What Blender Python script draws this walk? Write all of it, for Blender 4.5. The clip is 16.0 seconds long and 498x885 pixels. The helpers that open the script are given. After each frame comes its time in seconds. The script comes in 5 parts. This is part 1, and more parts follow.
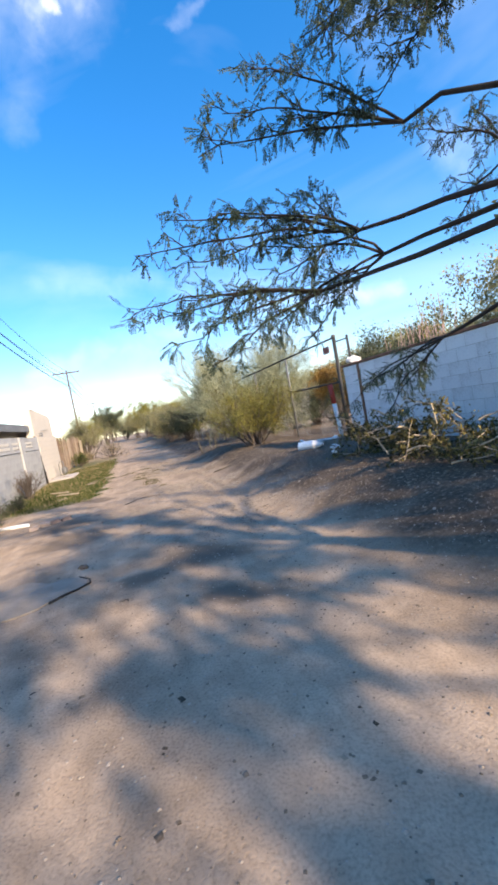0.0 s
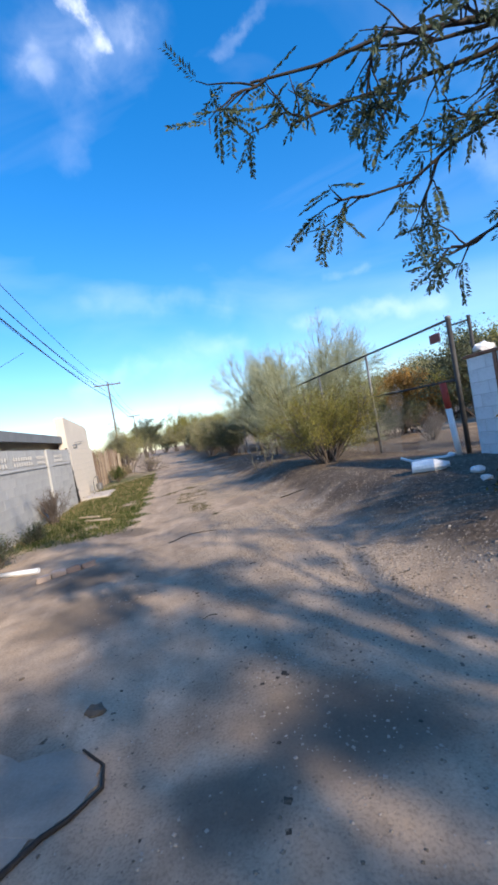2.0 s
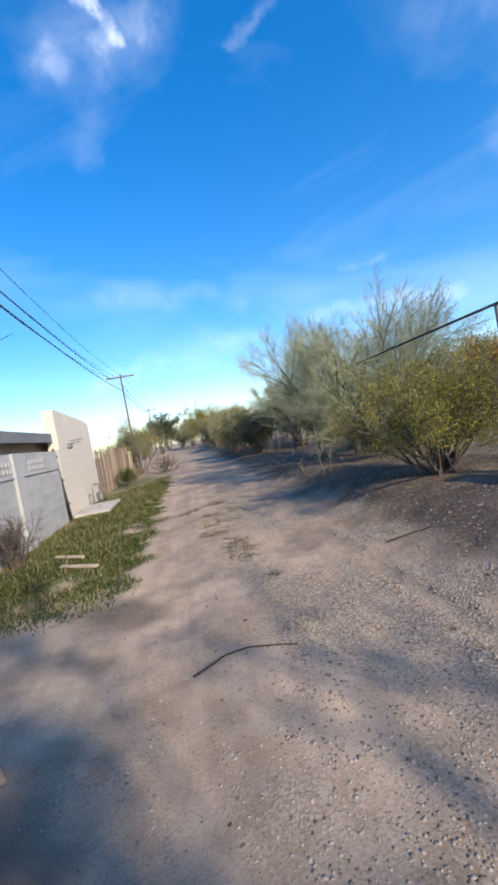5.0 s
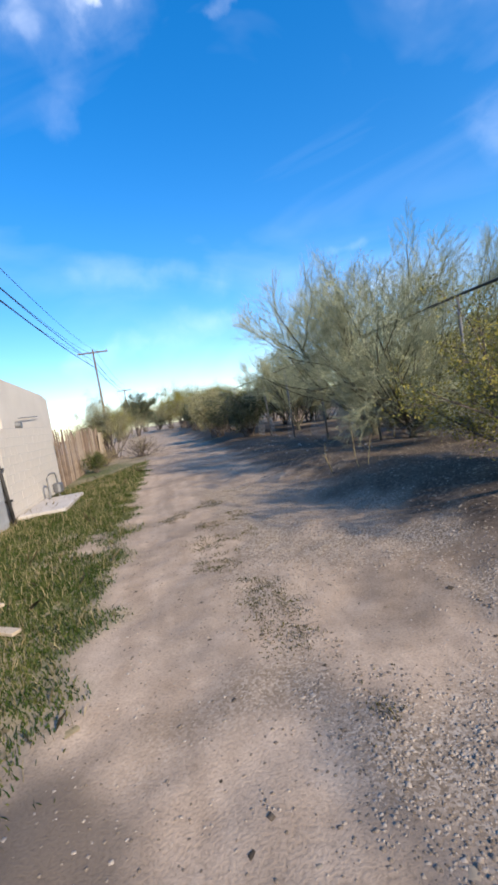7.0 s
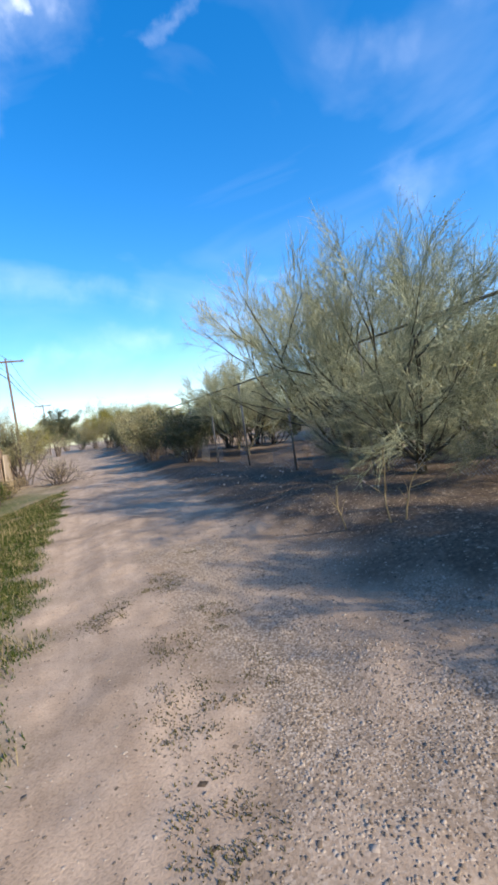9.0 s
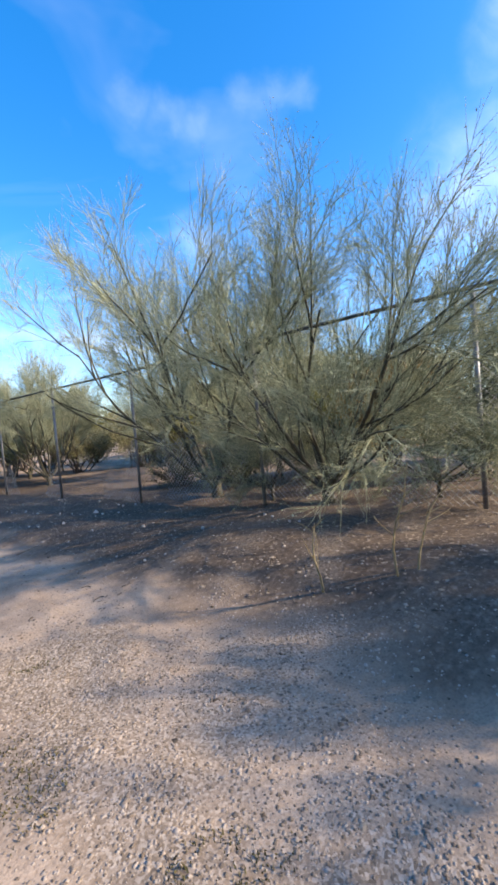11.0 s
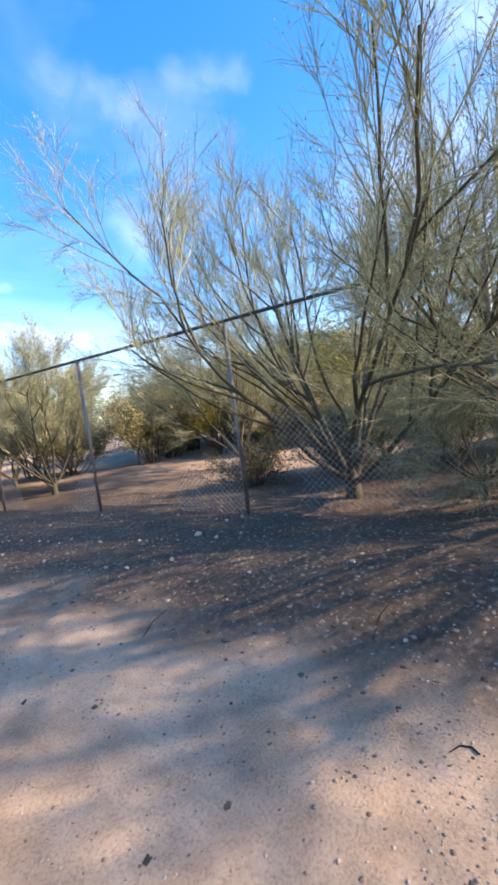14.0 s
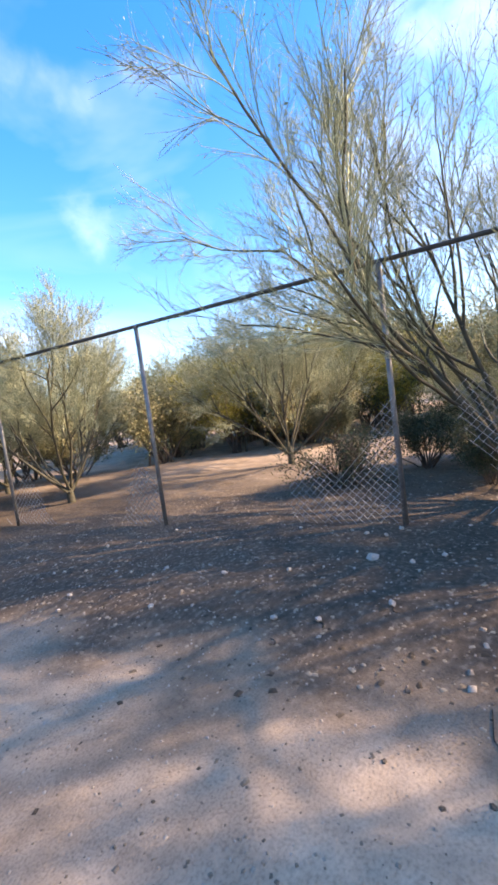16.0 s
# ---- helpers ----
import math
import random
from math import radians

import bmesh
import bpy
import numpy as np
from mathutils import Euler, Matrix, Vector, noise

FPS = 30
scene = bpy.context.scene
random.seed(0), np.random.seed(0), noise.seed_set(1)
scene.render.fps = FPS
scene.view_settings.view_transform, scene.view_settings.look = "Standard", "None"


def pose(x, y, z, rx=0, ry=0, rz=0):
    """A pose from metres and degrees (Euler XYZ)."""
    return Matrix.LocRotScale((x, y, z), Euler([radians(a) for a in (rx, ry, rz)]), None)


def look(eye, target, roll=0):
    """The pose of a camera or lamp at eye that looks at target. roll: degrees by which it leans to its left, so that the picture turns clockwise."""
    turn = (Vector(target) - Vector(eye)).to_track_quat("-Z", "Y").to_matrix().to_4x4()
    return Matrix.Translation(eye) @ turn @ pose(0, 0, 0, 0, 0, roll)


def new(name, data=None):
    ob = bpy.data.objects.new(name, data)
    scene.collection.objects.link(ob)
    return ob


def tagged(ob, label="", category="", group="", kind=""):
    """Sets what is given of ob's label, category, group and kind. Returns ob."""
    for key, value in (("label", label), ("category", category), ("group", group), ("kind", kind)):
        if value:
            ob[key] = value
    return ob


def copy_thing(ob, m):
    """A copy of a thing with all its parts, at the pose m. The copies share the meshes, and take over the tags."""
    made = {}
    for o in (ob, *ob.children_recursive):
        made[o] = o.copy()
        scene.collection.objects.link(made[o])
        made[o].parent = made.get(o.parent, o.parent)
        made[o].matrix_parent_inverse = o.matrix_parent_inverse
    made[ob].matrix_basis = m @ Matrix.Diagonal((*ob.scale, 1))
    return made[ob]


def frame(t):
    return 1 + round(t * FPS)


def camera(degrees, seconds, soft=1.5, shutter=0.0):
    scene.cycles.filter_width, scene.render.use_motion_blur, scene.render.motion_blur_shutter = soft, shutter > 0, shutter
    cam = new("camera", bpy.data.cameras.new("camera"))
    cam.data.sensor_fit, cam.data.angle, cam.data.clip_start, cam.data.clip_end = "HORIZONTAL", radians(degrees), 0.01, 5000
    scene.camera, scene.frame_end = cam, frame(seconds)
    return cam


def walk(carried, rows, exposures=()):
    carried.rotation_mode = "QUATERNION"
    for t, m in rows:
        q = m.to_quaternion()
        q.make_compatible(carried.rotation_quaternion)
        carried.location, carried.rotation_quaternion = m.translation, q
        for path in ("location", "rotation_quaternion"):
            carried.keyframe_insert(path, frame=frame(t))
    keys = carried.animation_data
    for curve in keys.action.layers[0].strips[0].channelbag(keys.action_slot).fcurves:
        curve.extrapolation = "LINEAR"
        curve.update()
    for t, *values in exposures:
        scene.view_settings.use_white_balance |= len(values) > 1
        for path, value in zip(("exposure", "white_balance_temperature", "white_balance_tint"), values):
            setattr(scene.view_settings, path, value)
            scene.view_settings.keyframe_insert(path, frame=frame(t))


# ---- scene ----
cam = camera(60.5, 16.0, soft=3.2)
PATH = [
    (0, (0.686, 0.197, 1.445), (0.573, 2.188, 1.301), -10.5),
    (0.5, (0.435, 0.853, 1.431), (0.204, 2.835, 1.299), -10.2),
    (1, (0.125, 1.468, 1.434), (-0.157, 3.446, 1.352), -10.1),
    (1.5, (-0.053, 2.053, 1.439), (-0.331, 4.033, 1.376), -10.0),
    (2, (-0.274, 2.667, 1.459), (-0.542, 4.648, 1.411), -10.0),
    (2.5, (-0.429, 3.273, 1.473), (-0.645, 5.261, 1.435), -9.9),
    (3, (-0.626, 3.878, 1.512), (-0.826, 5.868, 1.484), -9.9),
    (3.5, (-0.799, 4.422, 1.542), (-0.96, 6.416, 1.522), -9.9),
    (4, (-0.972, 5.057, 1.563), (-1.138, 7.05, 1.561), -10.0),
    (4.5, (-1.245, 5.64, 1.597), (-1.479, 7.626, 1.577), -10.3),
    (5, (-1.491, 6.284, 1.598), (-1.836, 8.253, 1.535), -10.5),
    (5.2, (-1.597, 6.527, 1.601), (-1.969, 8.491, 1.545), -10.4),
    (7.3, (-2.613, 9.224, 1.535), (-2.861, 11.201, 1.364), -9.5),
    (7.5, (-2.722, 9.494, 1.533), (-2.981, 11.469, 1.358), -9.4),
    (8, (-2.954, 10.148, 1.583), (-3.192, 12.125, 1.405), -9.1),
    (8.5, (-3.147, 10.834, 1.614), (-3.293, 12.823, 1.466), -8.7),
    (9, (-3.302, 11.354, 1.675), (-3.214, 13.349, 1.563), -8.1),
    (9.5, (-3.476, 12.002, 1.684), (-3.103, 13.964, 1.576), -7.6),
    (9.7, (-3.574, 12.235, 1.675), (-3.16, 14.189, 1.579), -7.5),
    (11.8, (-4.587, 14.876, 1.393), (-3.286, 16.39, 1.267), -4.6),
    (12, (-4.675, 15.118, 1.376), (-3.371, 16.625, 1.207), -5.0),
    (12.5, (-4.765, 15.64, 1.447), (-3.456, 17.133, 1.207), -6.6),
    (13, (-4.826, 16.246, 1.54), (-3.585, 17.797, 1.309), -7.2),
    (13.5, (-4.937, 16.807, 1.549), (-3.672, 18.35, 1.416), -6.9),
    (14, (-5.114, 17.563, 1.571), (-3.897, 19.143, 1.428), -7.5),
    (14.5, (-5.338, 18.202, 1.568), (-4.114, 19.771, 1.366), -8.1),
    (15, (-5.47, 18.843, 1.56), (-4.231, 20.401, 1.365), -8.4),
    (15.5, (-5.608, 19.494, 1.561), (-4.319, 21.012, 1.38), -8.3),
    (16, (-5.657, 20.077, 1.579), (-4.306, 21.543, 1.416), -7.8),
]
EXPOSURES = [(0.0, 1.25, 7400, 14), (1.5, 0.99, 6700, 11), (5.0, 0.8, 6500, 10), (9.0, 0.95, 6600, 10), (12.0, 1.55, 7100, 16), (14.0, 1.72, 7700, 19), (16.0, 1.95, 8000, 21)]
walk(cam, [(t, look(eye, target, roll)) for t, eye, target, roll in PATH], EXPOSURES)

# ---- light ----
SHADOW_WAY = Vector((-0.731, 0.682, 0.0))      # the way the shadows fall on the ground
SUN_UP = radians(27)
world = bpy.data.worlds.new("sky")
scene.world = world
world.use_nodes = True
wt = world.node_tree
bg = wt.nodes["Background"]
sky = wt.nodes.new("ShaderNodeTexSky")
sky.sky_type = 'NISHITA'
sky.sun_disc = False
sky.sun_elevation = SUN_UP
sky.sun_rotation = math.atan2(-SHADOW_WAY.x, -SHADOW_WAY.y)
sky.altitude = 700
sky.air_density = 1.0
sky.dust_density = 0.8
sky.ozone_density = 2.5
hs = wt.nodes.new("ShaderNodeHueSaturation")
hs.inputs["Saturation"].default_value = 1.6
hs.inputs["Hue"].default_value = 0.508
hs.inputs["Value"].default_value = 1.62
ga = wt.nodes.new("ShaderNodeGamma")
ga.inputs["Gamma"].default_value = 0.78
wt.links.new(sky.outputs[0], ga.inputs["Color"])
wt.links.new(ga.outputs[0], hs.inputs["Color"])
tc = wt.nodes.new("ShaderNodeTexCoord")
mp = wt.nodes.new("ShaderNodeMapping")
mp.inputs["Scale"].default_value = (0.9, 1.1, 2.6)
mp.inputs["Rotation"].default_value = (0.2, 0.5, 0.7)
wt.links.new(tc.outputs["Generated"], mp.inputs["Vector"])
cn = wt.nodes.new("ShaderNodeTexNoise")
cn.inputs["Scale"].default_value = 1.7
cn.inputs["Detail"].default_value = 5
cn.inputs["Roughness"].default_value = 0.52
cn.inputs["Distortion"].default_value = 0.7
wt.links.new(mp.outputs[0], cn.inputs["Vector"])
cr = wt.nodes.new("ShaderNodeMapRange")
cr.inputs["From Min"].default_value = 0.50
cr.inputs["From Max"].default_value = 1.1
cr.inputs["To Max"].default_value = 0.2
cr.clamp = True
wt.links.new(cn.outputs["Fac"], cr.inputs["Value"])
cm = wt.nodes.new("ShaderNodeMix")
cm.data_type = 'RGBA'
wt.links.new(cr.outputs[0], cm.inputs["Factor"])
wt.links.new(hs.outputs[0], cm.inputs["A"])
cm.inputs["B"].default_value = (9.0, 9.2, 9.6, 1)
# feathery wisps: drawn-out streaks between two directions, frayed by noise
warp = wt.nodes.new("ShaderNodeTexNoise")
warp.inputs["Scale"].default_value = 7.0
warp.inputs["Detail"].default_value = 6
warp.inputs["Roughness"].default_value = 0.6
wt.links.new(tc.outputs["Generated"], warp.inputs["Vector"])
centre = wt.nodes.new("ShaderNodeVectorMath")
centre.operation = 'SUBTRACT'
centre.inputs[1].default_value = (0.5, 0.5, 0.5)
wt.links.new(warp.outputs["Color"], centre.inputs[0])
shift = wt.nodes.new("ShaderNodeVectorMath")
shift.operation = 'MULTIPLY_ADD'
shift.inputs[1].default_value = (0.11, 0.11, 0.11)
wt.links.new(centre.outputs[0], shift.inputs[0])
wt.links.new(tc.outputs["Generated"], shift.inputs[2])


def vec_node(op, a, b):
    n = wt.nodes.new("ShaderNodeVectorMath")
    n.operation = op
    for k, x in ((0, a), (1, b)):
        if isinstance(x, (tuple, Vector)):
            n.inputs[k].default_value = tuple(x)
        else:
            wt.links.new(x, n.inputs[k])
    return n


def sum_node(op, a, b):
    n = wt.nodes.new("ShaderNodeMath")
    n.operation = op
    for k, x in ((0, a), (1, b)):
        if isinstance(x, float):
            n.inputs[k].default_value = x
        else:
            wt.links.new(x, n.inputs[k])
    return n.outputs[0]


def streak(a, b, wide, thick):
    """Cloud within a distance of the line between two directions."""
    a, b = Vector(a), Vector(b)
    pa = vec_node('SUBTRACT', shift.outputs[0], a).outputs[0]
    along = vec_node('DOT_PRODUCT', pa, (b - a) / (b - a).length_squared).outputs["Value"]
    c = wt.nodes.new("ShaderNodeClamp")
    wt.links.new(along, c.inputs["Value"])
    q = wt.nodes.new("ShaderNodeVectorMath")
    q.operation = 'SCALE'
    q.inputs[0].default_value = b - a
    wt.links.new(c.outputs[0], q.inputs["Scale"])
    away = vec_node('DISTANCE', pa, q.outputs[0]).outputs["Value"]
    r = wt.nodes.new("ShaderNodeMapRange")
    r.interpolation_type = 'SMOOTHSTEP'
    r.inputs["From Min"].default_value = wide
    r.inputs["From Max"].default_value = 0.0
    r.inputs["To Max"].default_value = thick
    wt.links.new(away, r.inputs["Value"])
    return r.outputs[0]


WISPS = [((-0.248, 0.659, 0.71), (-0.224, 0.679, 0.699), 0.016, 0.26), ((-0.224, 0.679, 0.699), (-0.214, 0.705, 0.677), 0.018, 0.28),
         ((-0.214, 0.705, 0.677), (-0.255, 0.705, 0.662), 0.022, 0.16), ((-0.31, 0.68, 0.665), (-0.175, 0.715, 0.68), 0.075, 0.10),
         ((-0.165, 0.72, 0.68), (-0.17, 0.70, 0.69), 0.032, 0.12), ((-0.32, 0.677, 0.663), (-0.31, 0.69, 0.655), 0.03, 0.10),
         ((-0.263, 0.714, 0.65), (-0.335, 0.755, 0.56), 0.04, 0.055), ((-0.037, 0.76, 0.649), (0.09, 0.70, 0.705), 0.018, 0.075),
         ((0.385, 0.818, 0.428), (0.43, 0.822, 0.373), 0.05, 0.07), ((0.271, 0.748, 0.605), (0.382, 0.72, 0.579), 0.04, 0.05),
         ((0.096, 0.947, 0.307), (0.188, 0.939, 0.287), 0.018, 0.08), ((0.029, 0.976, 0.216), (0.311, 0.93, 0.196), 0.03, 0.14),
         ((-0.392, 0.859, 0.331), (-0.136, 0.948, 0.289), 0.045, 0.06), ((-0.45, 0.885, 0.16), (-0.128, 0.97, 0.208), 0.045, 0.10),
         ((0.457, 0.657, 0.6), (0.54, 0.598, 0.592), 0.045, 0.05), ((0.756, 0.309, 0.577), (0.82, 0.2, 0.54), 0.12, 0.13),
         ((0.392, 0.821, 0.416), (0.469, 0.798, 0.378), 0.045, 0.03), ((0.807, 0.437, 0.396), (0.95, 0.2, 0.25), 0.2, 0.15)]
total = streak(*WISPS[0])
for w in WISPS[1:]:
    total = sum_node('ADD', total, streak(*w))
fl = wt.nodes.new("ShaderNodeTexNoise")
fl.inputs["Scale"].default_value = 16.0
fl.inputs["Detail"].default_value = 7
fl.inputs["Distortion"].default_value = 0.8
wt.links.new(tc.outputs["Generated"], fl.inputs["Vector"])
fr = wt.nodes.new("ShaderNodeMapRange")
fr.inputs["From Min"].default_value = 0.3
fr.inputs["From Max"].default_value = 0.65
fr.inputs["To Min"].default_value = 0.35
fr.inputs["To Max"].default_value = 1.1
wt.links.new(fl.outputs["Fac"], fr.inputs["Value"])
wm = wt.nodes.new("ShaderNodeMix")
wm.data_type = 'RGBA'
wt.links.new(sum_node('MULTIPLY', total, fr.outputs[0]), wm.inputs["Factor"])
wt.links.new(cm.outputs["Result"], wm.inputs["A"])
wm.inputs["B"].default_value = (9.0, 9.2, 9.8, 1)
wt.links.new(wm.outputs["Result"], bg.inputs["Color"])
bg.inputs["Strength"].default_value = 0.13
sun = new("sun", bpy.data.lights.new("sun", 'SUN'))
sun.data.energy = 3.7
sun.data.angle = radians(1.2)
sun.data.color = (1.0, 0.87, 0.70)
sun.matrix_world = look((0, 0, 30), Vector((0, 0, 30)) + SHADOW_WAY * math.cos(SUN_UP) - Vector((0, 0, math.sin(SUN_UP))))


# ---- materials ----
def material(name, colors, scale=6.0, fine=60.0, rough=0.85, bump=0.3, metal=0.0, spec=0.3, bump_dist=0.01, island=0.0, objrand=0.0, translucent=0.0):
    """A two-scale mottled surface between the given colours."""
    m = bpy.data.materials.new(name)
    m.use_nodes = True
    t = m.node_tree
    b = t.nodes["Principled BSDF"]
    b.inputs["Roughness"].default_value = rough
    b.inputs["Metallic"].default_value = metal
    b.inputs["Specular IOR Level"].default_value = spec
    co = t.nodes.new("ShaderNodeTexCoord")
    n1 = t.nodes.new("ShaderNodeTexNoise")
    n1.inputs["Scale"].default_value = scale
    n1.inputs["Detail"].default_value = 6
    n2 = t.nodes.new("ShaderNodeTexNoise")
    n2.inputs["Scale"].default_value = fine
    n2.inputs["Detail"].default_value = 4
    for n in (n1, n2):
        t.links.new(co.outputs["Object"], n.inputs["Vector"])
    mixf = t.nodes.new("ShaderNodeMix")
    mixf.inputs["Factor"].default_value = 0.4
    t.links.new(n1.outputs["Fac"], mixf.inputs["A"])
    t.links.new(n2.outputs["Fac"], mixf.inputs["B"])
    fac = mixf.outputs["Result"]
    if island or objrand:
        g = t.nodes.new("ShaderNodeNewGeometry" if island else "ShaderNodeObjectInfo")
        ad = t.nodes.new("ShaderNodeMath")
        ad.operation = 'MULTIPLY_ADD'
        t.links.new(g.outputs["Random Per Island" if island else "Random"], ad.inputs[0])
        ad.inputs[1].default_value = island or objrand
        t.links.new(fac, ad.inputs[2])
        sb = t.nodes.new("ShaderNodeMath")
        sb.operation = 'SUBTRACT'
        t.links.new(ad.outputs[0], sb.inputs[0])
        sb.inputs[1].default_value = (island or objrand) * 0.5
        fac = sb.outputs[0]
    ramp = t.nodes.new("ShaderNodeValToRGB")
    ramp.color_ramp.elements[0].position = 0.3
    ramp.color_ramp.elements[1].position = 0.7
    ramp.color_ramp.elements[0].color = (*colors[0], 1)
    ramp.color_ramp.elements[1].color = (*colors[-1], 1)
    for k, c in enumerate(colors[1:-1]):
        e = ramp.color_ramp.elements.new(0.3 + 0.4 * (k + 1) / (len(colors) - 1))
        e.color = (*c, 1)
    t.links.new(fac, ramp.inputs["Fac"])
    t.links.new(ramp.outputs["Color"], b.inputs["Base Color"])
    if bump:
        bn = t.nodes.new("ShaderNodeBump")
        bn.inputs["Strength"].default_value = bump
        bn.inputs["Distance"].default_value = bump_dist
        t.links.new(mixf.outputs["Result"], bn.inputs["Height"])
        t.links.new(bn.outputs["Normal"], b.inputs["Normal"])
    if translucent:
        tr = t.nodes.new("ShaderNodeBsdfTranslucent")
        t.links.new(ramp.outputs["Color"], tr.inputs["Color"])
        ms = t.nodes.new("ShaderNodeMixShader")
        ms.inputs[0].default_value = translucent
        t.links.new(b.outputs[0], ms.inputs[1])
        t.links.new(tr.outputs[0], ms.inputs[2])
        t.links.new(ms.outputs[0], t.nodes["Material Output"].inputs["Surface"])
    return m


def ground_material():
    m = bpy.data.materials.new("desert_dirt")
    m.use_nodes = True
    t = m.node_tree
    b = t.nodes["Principled BSDF"]
    b.inputs["Roughness"].default_value = 0.95
    b.inputs["Specular IOR Level"].default_value = 0.15
    co = t.nodes.new("ShaderNodeTexCoord")

    def noise_node(scale, detail, vec=None, distortion=0.0):
        n = t.nodes.new("ShaderNodeTexNoise")
        n.inputs["Scale"].default_value = scale
        n.inputs["Detail"].default_value = detail
        n.inputs["Distortion"].default_value = distortion
        t.links.new(vec or co.outputs["Object"], n.inputs["Vector"])
        return n.outputs["Fac"]

    def ramp_node(fac, stops):
        r = t.nodes.new("ShaderNodeValToRGB")
        r.color_ramp.elements[0].position, r.color_ramp.elements[0].color = stops[0][0], (*stops[0][1], 1)
        r.color_ramp.elements[1].position, r.color_ramp.elements[1].color = stops[-1][0], (*stops[-1][1], 1)
        for p, c in stops[1:-1]:
            r.color_ramp.elements.new(p).color = (*c, 1)
        t.links.new(fac, r.inputs["Fac"])
        return r.outputs["Color"]

    def mix(fac, a, bb, kind='MIX'):
        x = t.nodes.new("ShaderNodeMix")
        x.data_type = 'RGBA'
        x.blend_type = kind
        if isinstance(fac, float):
            x.inputs["Factor"].default_value = fac
        else:
            t.links.new(fac, x.inputs["Factor"])
        t.links.new(a, x.inputs["A"])
        t.links.new(bb, x.inputs["B"])
        return x.outputs["Result"]

    def attr(name):
        a = t.nodes.new("ShaderNodeAttribute")
        a.attribute_name = name
        return a.outputs["Fac"]

    # drawn-out wheel streaks along the track
    rot = t.nodes.new("ShaderNodeMapping")
    rot.inputs["Rotation"].default_value = (0, 0, radians(-18.6))
    t.links.new(co.outputs["Object"], rot.inputs["Vector"])
    st = t.nodes.new("ShaderNodeMapping")
    st.inputs["Scale"].default_value = (2.6, 0.28, 1.0)
    t.links.new(rot.outputs[0], st.inputs["Vector"])
    streak = noise_node(1.5, 6, st.outputs[0], 0.8)
    big = noise_node(0.55, 6)
    mid = noise_node(5.0, 6)
    fine = noise_node(70.0, 5)
    sand = ramp_node(big, ((0.32, (0.354, 0.260, 0.179)), (0.68, (0.484, 0.363, 0.256))))
    sand = mix(0.55, sand, ramp_node(streak, ((0.33, (0.277, 0.201, 0.139)), (0.6, (0.519, 0.394, 0.286)))))
    damp = t.nodes.new("ShaderNodeMapRange")
    damp.inputs["From Min"].default_value = 0.45
    damp.inputs["From Max"].default_value = 0.61
    damp.inputs["To Max"].default_value = 0.78
    t.links.new(noise_node(0.8, 5, None, 0.5), damp.inputs["Value"])
    dark = t.nodes.new("ShaderNodeRGB")
    dark.outputs[0].default_value = (0.17, 0.127, 0.09, 1)
    sand = mix(damp.outputs[0], sand, dark.outputs[0])
    sand = mix(0.35, sand, ramp_node(mid, ((0.35, (0.289, 0.212, 0.149)), (0.65, (0.507, 0.385, 0.280)))))
    speck = ramp_node(fine, ((0.3, (0.55, 0.55, 0.55)), (0.5, (1.0, 1.0, 1.0)), (0.72, (1.25, 1.22, 1.2))))
    sand = mix(0.55, sand, speck, 'MULTIPLY')
    # leaf litter, its tones also darkened for the shade lying on the bank
    litter = ramp_node(noise_node(22.0, 8), ((0.38, (0.038, 0.028, 0.021)), (0.57, (0.085, 0.063, 0.046)), (0.76, (0.22, 0.17, 0.13))))
    soil = mix(attr("litter"), sand, litter)
    pebble = t.nodes.new("ShaderNodeTexVoronoi")
    pebble.inputs["Scale"].default_value = 75.0
    t.links.new(co.outputs["Object"], pebble.inputs["Vector"])
    pcol = ramp_node(pebble.outputs["Color"], ((0.2, (0.11, 0.085, 0.06)), (0.55, (0.26, 0.205, 0.15)), (0.85, (0.44, 0.38, 0.31))))
    soil = mix(attr("gravel"), soil, pcol)
    sod = ramp_node(noise_node(14.0, 6), ((0.35, (0.05, 0.07, 0.025)), (0.6, (0.15, 0.15, 0.06)), (0.75, (0.3, 0.25, 0.17))))
    soil = mix(attr("sod"), soil, sod)
    # dark brown mixed in over the hand-placed spots
    spot_brown = t.nodes.new("ShaderNodeRGB")
    spot_brown.outputs[0].default_value = (0.12, 0.093, 0.07, 1)
    soil = mix(attr("dark_spot"), soil, spot_brown.outputs[0])
    t.links.new(soil, b.inputs["Base Color"])
    hsum = t.nodes.new("ShaderNodeMath")
    hsum.operation = 'MULTIPLY_ADD'
    t.links.new(mid, hsum.inputs[0])
    hsum.inputs[1].default_value = 1.4
    t.links.new(fine, hsum.inputs[2])
    bn = t.nodes.new("ShaderNodeBump")
    bn.inputs["Strength"].default_value = 0.25
    bn.inputs["Distance"].default_value = 0.016
    t.links.new(hsum.outputs[0], bn.inputs["Height"])
    t.links.new(bn.outputs["Normal"], b.inputs["Normal"])
    return m


DIRT = ground_material()
STONE = material("pale_stone", [(0.15, 0.115, 0.083), (0.26, 0.205, 0.153), (0.38, 0.315, 0.25)], 8, 90, 0.9, 0.3, island=0.6)
ROCK = material("white_rock", [(0.34, 0.29, 0.24), (0.56, 0.50, 0.43)], 10, 80, 0.9, 0.4)
DRY = material("dry_litter", [(0.06, 0.045, 0.03), (0.17, 0.125, 0.085), (0.30, 0.24, 0.17)], 10, 90, 0.9, 0, island=0.7)
GRASS = material("green_grass", [(0.03, 0.055, 0.014), (0.065, 0.10, 0.024), (0.15, 0.15, 0.05)], 3, 40, 0.9, 0, spec=0.08, island=0.5, translucent=0.3)
